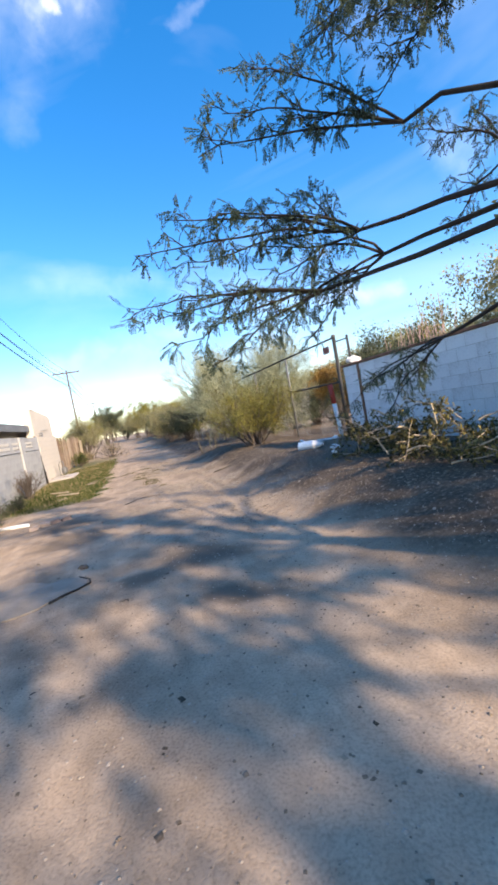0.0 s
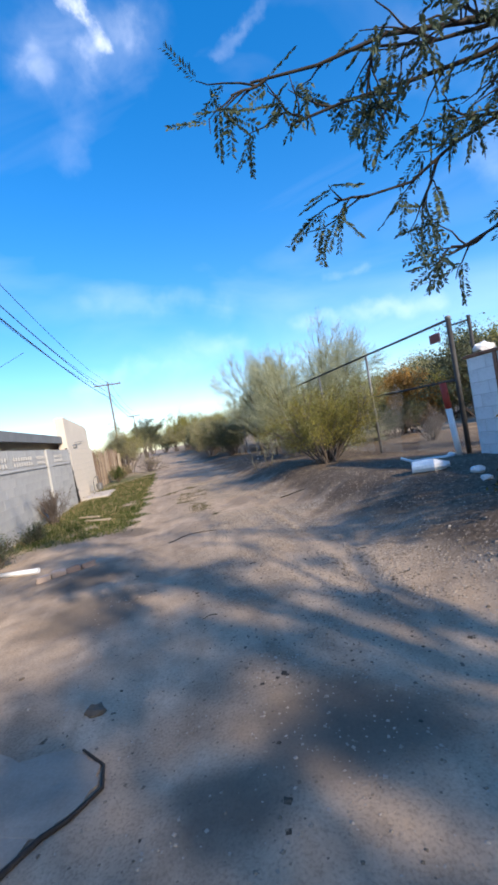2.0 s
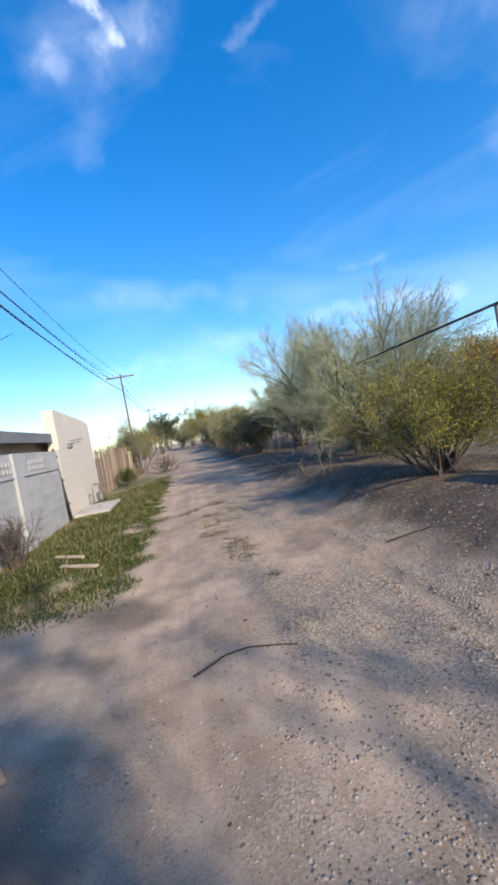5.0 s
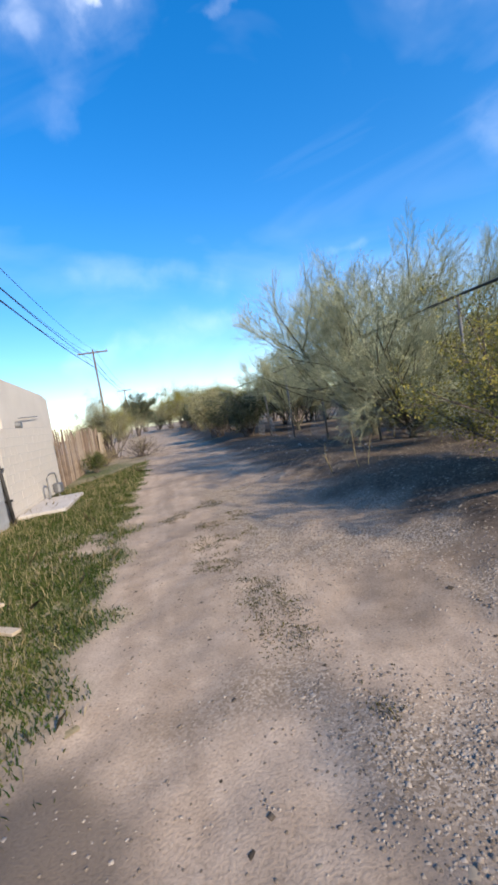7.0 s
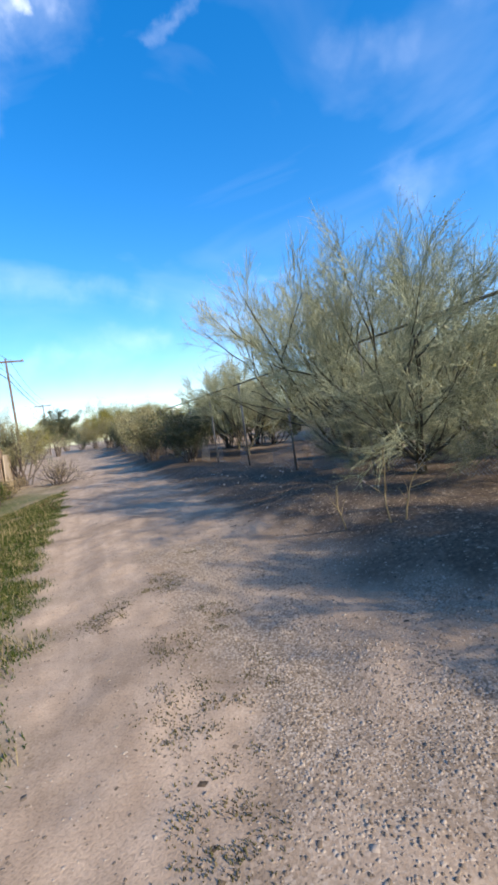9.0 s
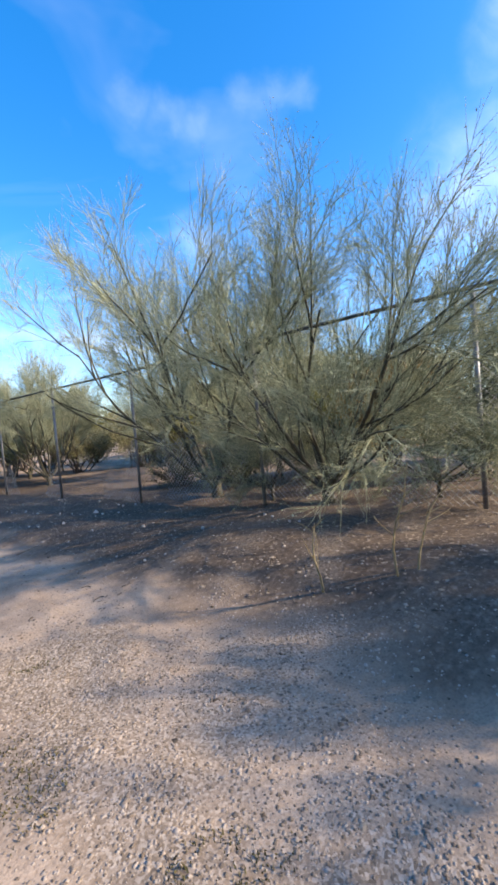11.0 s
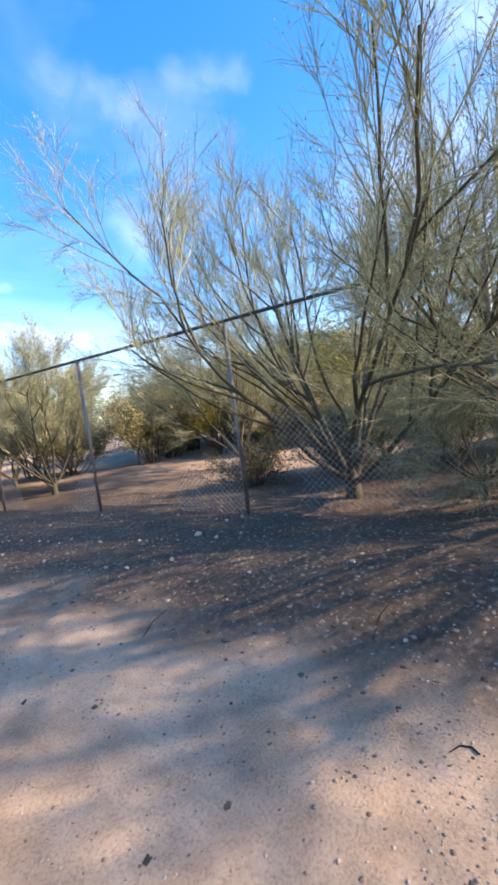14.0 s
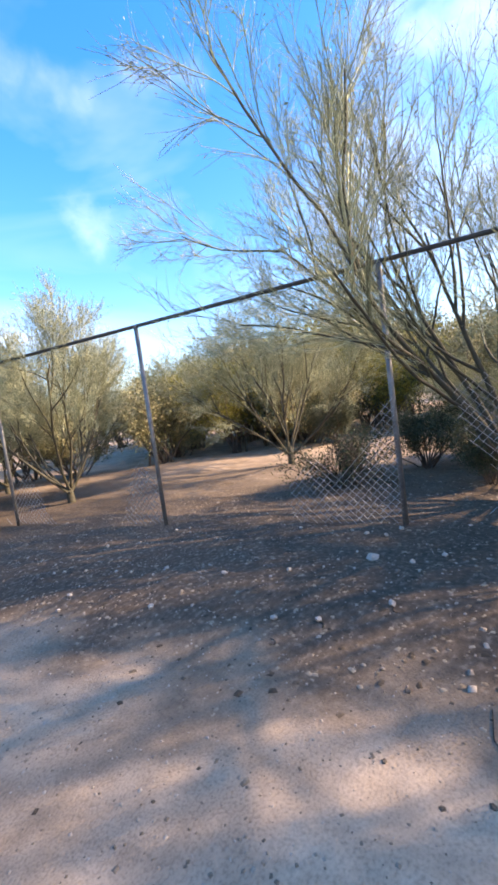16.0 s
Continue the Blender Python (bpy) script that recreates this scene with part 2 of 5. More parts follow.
STRAW = material("dry_grass", [(0.22, 0.17, 0.09), (0.42, 0.34, 0.19)], 3, 40, 0.8, 0, island=0.5, translucent=0.25)
WEED = material("olive_weed", [(0.055, 0.05, 0.022), (0.10, 0.092, 0.04), (0.16, 0.135, 0.065)], 4, 40, 0.95, 0, spec=0.05, island=0.5, translucent=0.2)
CLOD = material("dark_clod", [(0.08, 0.06, 0.044), (0.17, 0.13, 0.095)], 20, 120, 0.95, 0.5)
PV_BARK = material("palo_verde_bark", [(0.042, 0.038, 0.027), (0.085, 0.078, 0.052)], 9, 70, 0.8, 0.3)
PV_TWIG = material("palo_verde_twig", [(0.175, 0.188, 0.118), (0.315, 0.328, 0.20), (0.465, 0.47, 0.30)], 2.5, 30, 0.85, 0, spec=0.1, island=0.6, translucent=0.15)
BARK = material("dark_bark", [(0.018, 0.015, 0.013), (0.05, 0.041, 0.034)], 14, 90, 0.9, 0.5)
MESQ_LEAF = material("mesquite_leaf", [(0.03, 0.05, 0.032), (0.065, 0.092, 0.056), (0.10, 0.13, 0.08)], 3, 40, 0.65, 0, island=0.5, translucent=0.25)
CREO_LEAF = material("creosote_leaf", [(0.10, 0.105, 0.025), (0.22, 0.205, 0.045), (0.38, 0.32, 0.06)], 2.2, 30, 0.6, 0, island=0.55, translucent=0.3)
WITHERED = material("withered_leaf", [(0.035, 0.035, 0.015), (0.09, 0.08, 0.03), (0.24, 0.19, 0.06)], 2.2, 30, 0.75, 0, island=0.6, translucent=0.15)
SHRUB_LEAF = material("far_shrub_leaf", [(0.13, 0.135, 0.065), (0.26, 0.245, 0.12), (0.40, 0.35, 0.19)], 1.2, 20, 0.75, 0, island=0.5, objrand=0.0, translucent=0.2)
DARK_LEAF = material("dark_shrub_leaf", [(0.035, 0.05, 0.03), (0.075, 0.09, 0.05), (0.12, 0.125, 0.07)], 1.2, 20, 0.75, 0, island=0.5, translucent=0.15)
ORANGE_LEAF = material("autumn_leaf", [(0.28, 0.15, 0.04), (0.45, 0.26, 0.07)], 1.2, 20, 0.75, 0, island=0.5, translucent=0.2)
STEM = material("grey_stem", [(0.07, 0.055, 0.045), (0.15, 0.12, 0.10)], 9, 60, 0.9, 0)
STEEL = material("galvanised_steel", [(0.12, 0.12, 0.118), (0.27, 0.27, 0.27)], 5, 60, 0.55, 0.05, metal=0.6)
DARK_STEEL = material("weathered_steel", [(0.035, 0.034, 0.034), (0.08, 0.077, 0.075)], 6, 60, 0.65, 0.1, metal=0.4)
WIRE = material("galvanised_wire", [(0.30, 0.30, 0.29), (0.46, 0.45, 0.43)], 4, 30, 0.55, 0, metal=0.4)
WHITE_PAINT = material("white_painted_block", [(0.46, 0.455, 0.45), (0.68, 0.69, 0.70), (0.78, 0.78, 0.78)], 1.6, 45, 0.85, 0.35, objrand=0.12)
GREY_BLOCK = material("grey_painted_block", [(0.26, 0.262, 0.262), (0.36, 0.36, 0.355), (0.44, 0.435, 0.425)], 1.3, 50, 0.9, 0.4, objrand=0.16)
STUCCO = material("cream_stucco", [(0.52, 0.46, 0.39), (0.64, 0.575, 0.49)], 1.1, 70, 0.92, 0.4)
MORTAR = material("mortar", [(0.34, 0.33, 0.31), (0.46, 0.44, 0.42)], 6, 80, 0.95, 0.3)
RUST = material("rusty_cap", [(0.10, 0.045, 0.03), (0.22, 0.10, 0.06), (0.30, 0.17, 0.12)], 5, 60, 0.8, 0.3)
ROOF = material("roof_edge", [(0.12, 0.13, 0.14), (0.20, 0.21, 0.22)], 3, 40, 0.8, 0.1)
CONCRETE = material("pale_concrete", [(0.40, 0.36, 0.32), (0.54, 0.49, 0.44)], 3, 60, 0.9, 0.35)
PAD = material("dusty_concrete", [(0.24, 0.195, 0.15), (0.36, 0.30, 0.24)], 5, 60, 0.95, 0.35)
OLD_WOOD = material("weathered_wood", [(0.15, 0.10, 0.07), (0.28, 0.20, 0.14), (0.38, 0.30, 0.22)], 4, 60, 0.9, 0.4, objrand=0.6)
POLE_WOOD = material("pole_wood", [(0.09, 0.065, 0.05), (0.17, 0.125, 0.095)], 5, 50, 0.9, 0.3)
PALE_WOOD = material("pale_wood", [(0.42, 0.33, 0.23), (0.56, 0.46, 0.34)], 6, 60, 0.85, 0.3)
CLAY = material("old_brick", [(0.30, 0.20, 0.15), (0.46, 0.35, 0.28)], 8, 70, 0.9, 0.4, objrand=0.5)
WHITE_PLASTIC = material("white_plastic", [(0.66, 0.66, 0.65), (0.80, 0.80, 0.79)], 7, 60, 0.5, 0.05)
RED_PAINT = material("red_paint", [(0.30, 0.035, 0.025), (0.45, 0.07, 0.045)], 7, 60, 0.6, 0.1)
SIGN_RED = material("faded_sign", [(0.16, 0.04, 0.035), (0.24, 0.06, 0.05)], 7, 60, 0.6, 0.1)
BLUE_PLASTIC = material("blue_plastic", [(0.20, 0.33, 0.50), (0.38, 0.50, 0.64)], 5, 40, 0.45, 0.1)
CABLE = material("black_cable", [(0.02, 0.02, 0.022), (0.04, 0.04, 0.042)], 5, 40, 0.7, 0)
PINK_STALK = material("dry_stalk", [(0.32, 0.20, 0.17), (0.48, 0.33, 0.28)], 5, 40, 0.8, 0.1)


# ---- builders ----
N2 = Vector((0.948, 0.319, 0.0))     # from the road towards the chain-link fence
U2 = Vector((-0.319, 0.948, 0.0))    # along the track
A0 = Vector((1.45, 13.7, 0.0))
FN = Vector((0.9356, 0.353, 0.0))    # out of the fence, away from the road
FU = Vector((-0.353, 0.9356, 0.0))   # along the fence
F0 = Vector((1.5, 13.69, 0.0))


def at(d, s, z=0.0):
    """A place d metres to the road's side of the fence line and s metres along it."""
    return A0 - N2 * d + U2 * s + Vector((0, 0, z))


def by_fence(d, s, z=0.0):
    """A place d metres to the road's side of the fence and s metres along it."""
    return F0 - FN * d + FU * s + Vector((0, 0, z))


def smooth(a, b, x):
    t = np.clip((np.asarray(x, float) - a) / (b - a), 0, 1)
    return t * t * (3 - 2 * t)


def waves(x, y, seed, size):
    r = np.random.RandomState(seed)
    out = np.zeros_like(np.asarray(x, float))
    for k in range(7):
        a, p = r.uniform(0, 6.28), r.uniform(0, 6.28)
        f = 6.28 / (size * r.uniform(0.6, 1.7))
        out = out + np.sin(f * (x * math.cos(a) + y * math.sin(a)) + p)
    return out / 7 ** 0.5 / 1.4


def ds(x, y):
    rx, ry = np.asarray(x, float) - A0.x, np.asarray(y, float) - A0.y
    return -(rx * N2.x + ry * N2.y), rx * U2.x + ry * U2.y


def height(x, y):
    d, s = ds(x, y)
    bank = 0.40 - 0.22 * smooth(2, 9, s)
    z = bank * (1 - smooth(1.5, 3.3, d))
    z = z + 0.05 * smooth(6.2, 8.0, d) * smooth(-4, 2, s)
    near = 1 - smooth(30, 60, np.hypot(x, y - 12))
    z = z - 0.025 * np.exp(-((d - 3.9 - 0.15 * np.sin(s * 0.35)) / 0.28) ** 2) - 0.025 * np.exp(-((d - 5.5 - 0.15 * np.sin(s * 0.35)) / 0.28) ** 2)
    z = z - 0.035 * np.exp(-((d - 3.55 - 0.12 * np.sin(s * 0.5)) / 0.09) ** 2) * smooth(-9, -6, s) * smooth(1, -2, s)
    z = z + near * (0.018 * waves(x, y, 3, 1.6) + 0.009 * waves(x, y, 4, 0.5) + 0.03 * waves(x, y, 5, 5.0) * smooth(3.5, 0.5, d))
    inside = smooth(0.3, -4.0, d)
    z = z + inside * (0.07 * waves(x, y, 6, 7.0) + 0.10 * smooth(-6, -16, d))
    return z


def on_ground(d, s, sink=0.03):
    p = at(d, s)
    p.z = float(height(p.x, p.y)) - sink
    return p


def ground_at(x, y, sink=0.03):
    return Vector((x, y, float(height(x, y)) - sink))


def link(name, me, mat=None, parent=None, label=""):
    ob = new(name, me)
    if mat:
        me.materials.append(mat)
    if parent:
        ob.parent = parent
    return tagged(ob, label)


def part(name, bm, mat, parent=None, label="", flat=False):
    me = bpy.data.meshes.new(name)
    if not flat:
        for f in bm.faces:
            f.smooth = len(f.verts) == 4 and f.smooth
    bm.to_mesh(me)
    bm.free()
    return link(name, me, mat, parent, label)


def np_mesh(name, verts, faces):
    """A mesh from an array of corners and one array of equal-sided faces."""
    me = bpy.data.meshes.new(name)
    verts = np.asarray(verts, np.float32)
    faces = np.asarray(faces, np.int32)
    k = faces.shape[1]
    me.vertices.add(len(verts))
    me.vertices.foreach_set("co", verts.ravel())
    me.loops.add(faces.size)
    me.loops.foreach_set("vertex_index", faces.ravel())
    me.polygons.add(len(faces))
    me.polygons.foreach_set("loop_start", np.arange(0, faces.size, k, dtype=np.int32))
    me.update(calc_edges=True)
    me.validate()
    return me


def thing(name, place, label, category, group="", kind=""):
    ob = new(name)
    ob.location = place
    return tagged(ob, label, category, group, kind)


def box(bm, m, sx, sy, sz, bevel=0.0, jitter=0.0, rng=None):
    """A box standing on the origin of m, its edges rounded."""
    g = bmesh.ops.create_cube(bm, size=1.0, matrix=m @ Matrix.Translation((0, 0, sz / 2)) @ Matrix.Diagonal((sx, sy, sz, 1)))
    if jitter:
        for v in g["verts"]:
            v.co += Vector([rng.uniform(-jitter, jitter) for _ in range(3)])
    if bevel:
        es = list({e for v in g["verts"] for e in v.link_edges})
        bmesh.ops.bevel(bm, geom=es, offset=bevel, segments=1, affect='EDGES')


def tube_arrays(paths, sides):
    """Tapered tubes along paths, each a pair of points (n x 3) and radii (n)."""
    vs, fs, base = [], [], 0
    ring = np.arange(sides) * 2 * np.pi / sides
    for pts, rad in paths:
        n = len(pts)
        tan = np.gradient(pts, axis=0)
        tan /= np.linalg.norm(tan, axis=1, keepdims=True) + 1e-9
        ref = np.array([0.31, 0.47, 0.83]) if abs(tan[0] @ np.array([0.31, 0.47, 0.83])) < 0.9 else np.array([1.0, 0, 0])
        a = np.cross(tan, ref)
        a /= np.linalg.norm(a, axis=1, keepdims=True) + 1e-9
        b = np.cross(tan, a)
        v = pts[:, None, :] + np.asarray(rad)[:, None, None] * (np.cos(ring)[None, :, None] * a[:, None, :] + np.sin(ring)[None, :, None] * b[:, None, :])
        vs.append(v.reshape(-1, 3))
        i = np.arange(n - 1)[:, None] * sides + base
        j = np.arange(sides)[None, :]
        k = (j + 1) % sides
        fs.append(np.stack([i + j, i + k, i + sides + k, i + sides + j], -1).reshape(-1, 4))
        base += n * sides
    return np.concatenate(vs), np.concatenate(fs)


def tubes(name, paths, sides, mat, parent=None, label="", shade=True):
    v, f = tube_arrays(paths, sides)
    me = np_mesh(name, v, f)
    if shade:
        me.polygons.foreach_set("use_smooth", np.ones(len(f), bool))
    return link(name, me, mat, parent, label)


def pipe(name, a, b, r, mat, parent=None, label="", sides=10):
    """A straight capped pipe."""
    a, b = Vector(a), Vector(b)
    bm = bmesh.new()
    q = (b - a).to_track_quat('Z', 'Y').to_matrix().to_4x4()
    bmesh.ops.create_cone(bm, cap_ends=True, segments=sides, radius1=r, radius2=r, depth=(b - a).length, matrix=Matrix.Translation((a + b) / 2) @ q)
    for f in bm.faces:
        f.smooth = len(f.verts) == 4
    return part(name, bm, mat, parent, label)


def branch(rng, start, way, length, r0, r1, steps, wiggle, lift):
    """A crooked, tapering limb: points and radii."""
    pts = [np.array(start, float)]
    w = np.array(way, float)
    w /= np.linalg.norm(w)
    for k in range(steps):
        w = w + rng.normal(0, wiggle, 3) + np.array([0, 0, lift])
        w /= np.linalg.norm(w)
        pts.append(pts[-1] + w * length / steps)
    return np.array(pts), np.linspace(r0, r1, steps + 1), w


def side_way(rng, way, angle):
    w = way / np.linalg.norm(way)
    r = rng.normal(0, 1, 3)
    r -= w * (r @ w)
    r /= np.linalg.norm(r) + 1e-9
    return w * math.cos(angle) + r * math.sin(angle)


def sprout(rng, parents, count, length, r0, steps, angle, wiggle, lift, low=0.25, r_end=0.4):
    """Side shoots along each of the parent limbs."""
    out = []
    for pts, rad in parents:
        n = len(pts)
        for k in range(count):
            u = low + (1 - low) * (k + rng.uniform(0, 1)) / count
            x = u * (n - 1)
            i = min(int(x), n - 2)
            p = pts[i] + (pts[i + 1] - pts[i]) * (x - i)
            way = side_way(rng, pts[i + 1] - pts[i], rng.uniform(*angle))
            ln = rng.uniform(*length) * (1.15 - 0.5 * u)
            a, b, _ = branch(rng, p, way, ln, min(r0, rad[i]), r0 * r_end, steps, wiggle, lift)
            out.append((a, b))
    return out


def leaves(rng, places, size, stretch=2.2, spread=0.0, ways=None):
    """Small folded leaves, two triangles each, at the given places."""
    n = len(places)
    p = np.asarray(places) + rng.normal(0, 1, (n, 3)) * spread
    a = rng.normal(0, 1, (n, 3)) if ways is None else np.asarray(ways) + rng.normal(0, 0.35, (n, 3))
    a /= np.linalg.norm(a, axis=1, keepdims=True) + 1e-9
    b = np.cross(a, rng.normal(0, 1, (n, 3)))
    b /= np.linalg.norm(b, axis=1, keepdims=True) + 1e-9
    c = np.cross(a, b)
    s = size * rng.uniform(0.6, 1.3, (n, 1))
    v = np.stack([p, p + a * s * stretch * 0.5 + b * s * 0.5 + c * s * 0.15, p + a * s * stretch, p + a * s * stretch * 0.5 - b * s * 0.5 + c * s * 0.15], 1)
    f = np.arange(n * 4).reshape(n, 4)
    return v.reshape(-1, 3), f


def ends(paths, count, rng, low=0.1):
    """Places and ways along the paths."""
    ps, ws = [], []
    for pts, _ in paths:
        u = rng.uniform(low, 1, count) * (len(pts) - 1)
        i = np.minimum(u.astype(int), len(pts) - 2)
        ps.append(pts[i] + (pts[i + 1] - pts[i]) * (u - i)[:, None])
        ws.append(pts[i + 1] - pts[i])
    return np.concatenate(ps), np.concatenate(ws)


# ---- ground ----
def axis(lo, a, b, hi, step):
    mid = np.arange(a, b, step)
    grow = np.cumsum(step * 1.16 ** np.arange(1, 60))
    left = a - grow[grow < a - lo][::-1]
    right = mid[-1] + grow[grow < hi - mid[-1]]
    return np.concatenate([[lo], left, mid, right, [hi]])


def make_ground():
    xs, ys = axis(-420, -10.5, 4.5, 420, 0.09), axis(-420, 0, 28, 420, 0.1)
    X, Y = np.meshgrid(xs, ys)
    Z = height(X, Y)
    n, m = len(ys), len(xs)
    v = np.stack([X, Y, Z], -1).reshape(-1, 3)
    i = (np.arange(n - 1)[:, None] * m + np.arange(m - 1)[None, :]).reshape(-1)
    me = np_mesh("ground", v, np.stack([i, i + 1, i + m + 1, i + m], -1))
    me.polygons.foreach_set("use_smooth", np.ones(len(me.polygons), bool))
    d, s = ds(v[:, 0], v[:, 1])
    w1, w2 = waves(v[:, 0], v[:, 1], 11, 1.1), waves(v[:, 0], v[:, 1], 12, 2.4)
    # bank strip: real litter, also painting in the shade beside the fence
    litter = smooth(3.3, 2.3, d + 0.25 * w1) * smooth(-6.0, -1.0, d + 0.8 * w2) * 0.85
    sod = smooth(5.85, 6.35, d + 0.22 * w1) * smooth(9.2, 8.3, d) * smooth(-2.0, -0.6, s + 0.4 * w2) * smooth(24, 13, s) * np.clip(0.75 + 0.45 * w2, 0, 1)
    gravel = np.clip(smooth(2.5, 3.2, d + 0.3 * w1) * smooth(5.1, 4.5, d + 0.3 * w2) * (0.5 + 0.5 * w2) + 0.3 * w1, 0, 0.85) * smooth(-9, -3, s) * smooth(6.6, 5.0, s)
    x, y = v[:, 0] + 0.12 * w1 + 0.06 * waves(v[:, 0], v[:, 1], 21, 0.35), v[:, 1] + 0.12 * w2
    # six hand-placed ellipses of darker ground with frayed rims
    dark_spot = np.zeros(len(v))
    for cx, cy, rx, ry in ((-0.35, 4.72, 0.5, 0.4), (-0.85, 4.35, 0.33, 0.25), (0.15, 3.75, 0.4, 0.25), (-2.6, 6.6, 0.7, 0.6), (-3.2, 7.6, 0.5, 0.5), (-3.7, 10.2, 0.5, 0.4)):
        dark_spot = np.maximum(dark_spot, smooth(1.15, 0.55, np.hypot((x - cx) / rx, (y - cy) / ry)) * 0.75)
    for name, val in (("litter", litter), ("sod", sod), ("gravel", gravel), ("dark_spot", dark_spot)):
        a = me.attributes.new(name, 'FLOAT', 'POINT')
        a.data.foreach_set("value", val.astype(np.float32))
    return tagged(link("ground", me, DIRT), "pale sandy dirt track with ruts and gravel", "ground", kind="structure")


make_ground()


# ---- chain-link fence ----
def rail_z(s):
    return 2.83 - 0.03 * float(smooth(1.0, 7.0, s))


def wire_mesh(p, q, z0, z1, step, keep=None):
    """Crossed zigzag wires between two posts."""
    p, q = np.array(p), np.array(q)
    span = np.linalg.norm(q - p)
    way = (q - p) / span
    paths = []
    h = z1 - z0
    for sign in (1, -1):
        x = -h
        while x < span:
            lo = max(0.0, -x)
            hi = min(h, span - x)
            if hi - lo > step:
                t = np.arange(lo, hi, step * 2.0)
                pts = []
                for k, a in enumerate(t):
                    z = a if sign > 0 else h - a
                    pts.append((x + a, z))
                run = []
                for (u, z) in pts:
                    ok = keep is None or keep(u / span, z / h)
                    if ok:
                        run.append(p + way * u + np.array([0, 0, z0 + z]) + np.array([FN.x, FN.y, 0]) * 0.006 * sign)
                    if (not ok or (u, z) == pts[-1]) and len(run) > 1:
                        paths.append((np.array(run), np.full(len(run), 0.003)))
                    if not ok:
                        run = []
            x += step * 1.414
    return paths


fence = thing("chain_link_fence", by_fence(0, 0, 0), "tall galvanised chain-link fence with torn mesh along the track", "fence")
INV = Matrix.Translation(-fence.location)


def to_fence(ob):
    ob.matrix_parent_inverse = INV
    return ob


SPAN = 3.03
for k in range(-1, 16):
    p = by_fence(0, k * SPAN)
    z0 = float(height(p.x, p.y))
    r = 0.028 if k != -1 else 0.045
    top = rail_z(k * SPAN) + (0.04 if k == -1 else -0.01)
    lean = Vector((0, 0, 0)) if k < 6 else Vector((random.uniform(-.05, .05), random.uniform(-.05, .05), 0))
    to_fence(pipe("post", (p.x, p.y, z0 - 0.1), (p.x + lean.x, p.y + lean.y, top), r, STEEL if k != -1 else DARK_STEEL, fence, "", 12))
    bm = bmesh.new()
    bmesh.ops.create_uvsphere(bm, u_segments=10, v_segments=6, radius=r * 1.25, matrix=Matrix.Translation((p.x, p.y, top)) @ Matrix.Diagonal((1, 1, 0.7, 1)))
    to_fence(part("post_cap", bm, STEEL, fence))
    if k < 15:
        q = by_fence(0, (k + 1) * SPAN)
        to_fence(pipe("top_rail", (p.x, p.y, rail_z(k * SPAN)), (q.x, q.y, rail_z((k + 1) * SPAN)), 0.024, DARK_STEEL, fence, "dark weathered top rail", 8))
second = by_fence(-0.22, -1.08 * SPAN)
to_fence(pipe("post", (second.x, second.y, 0.2), (second.x, second.y, 2.82), 0.03, DARK_STEEL, fence))
to_fence(pipe("brace_rail", by_fence(0, -SPAN, 1.74), by_fence(0, 0, 1.78), 0.022, DARK_STEEL, fence))
to_fence(pipe("brace_rail", by_fence(0, -SPAN, 2.72), (second.x, second.y, 2.74), 0.016, DARK_STEEL, fence))


def torn(seed, level):
    r = random.Random(seed)
    a = [r.uniform(0, 6.28) for _ in range(6)]
    return lambda u, w: w < level + 0.16 * math.sin(7 * u + a[0]) + 0.10 * math.sin(17 * u + a[1]) and math.sin(9 * u + a[2] + 2 * w) > -0.72


def hanging(u0, u1, level, seed):
    """A strip of mesh left between two shares of the span, ragged on top and at its sides."""
    r = random.Random(seed)
    a = [r.uniform(0, 6.28) for _ in range(4)]
    return lambda u, w: u0 + 0.05 * math.sin(9 * w + a[0]) < u < u1 + 0.06 * math.sin(11 * w + a[1]) and w < level + 0.12 * math.sin(8 * u + a[2]) + 0.07 * math.sin(21 * u + a[3])


for k, keep in ((-1, torn(11, 0.42)), (0, torn(1, 0.5)), (1, torn(2, 0.3)), (2, hanging(0.1, 0.78, 0.42, 3)), (3, hanging(-0.2, 0.36, 0.38, 4)), (4, torn(8, 0.10)), (5, torn(6, 0.2))):
    p, q = by_fence(0.03, k * SPAN), by_fence(0.03, (k + 1) * SPAN)
    z0 = max(float(height(p.x, p.y)), float(height(q.x, q.y))) + 0.02
    w = wire_mesh((p.x, p.y, 0), (q.x, q.y, 0), z0, rail_z(k * SPAN) - 0.03, 0.06, keep)
    if w:
        tagged(to_fence(tubes("wire_mesh", w, 3, WIRE, fence, "", False)), "diamond wire mesh", kind="stuff")

bm = bmesh.new()
box(bm, Matrix.Identity(4), 0.30, 0.012, 0.17, 0.003)
sign = part("fence_sign", bm, SIGN_RED)
sign.matrix_world = Matrix.Translation(by_fence(0.05, -SPAN * 0.88, 2.50)) @ pose(0, 0, 0, 0, 0, 110.7)
tagged(sign, "small faded dark red sign wired below the fence rail", "sign")

# crumpled plastic on the wall's cap
bm = bmesh.new()
r0 = random.Random(3)
g = bmesh.ops.create_icosphere(bm, subdivisions=2, radius=0.11, matrix=Matrix.Diagonal((1.5, 1, 0.8, 1)))
for v in g['verts']:
    v.co += Vector([r0.uniform(-.03, .03) for _ in range(3)])
o = part('plastic_sheet', bm, WHITE_PLASTIC)
o.location = by_fence(0.0, -3.75, 2.16)
tagged(o, 'crumpled white plastic caught on top of the wall', 'litter')

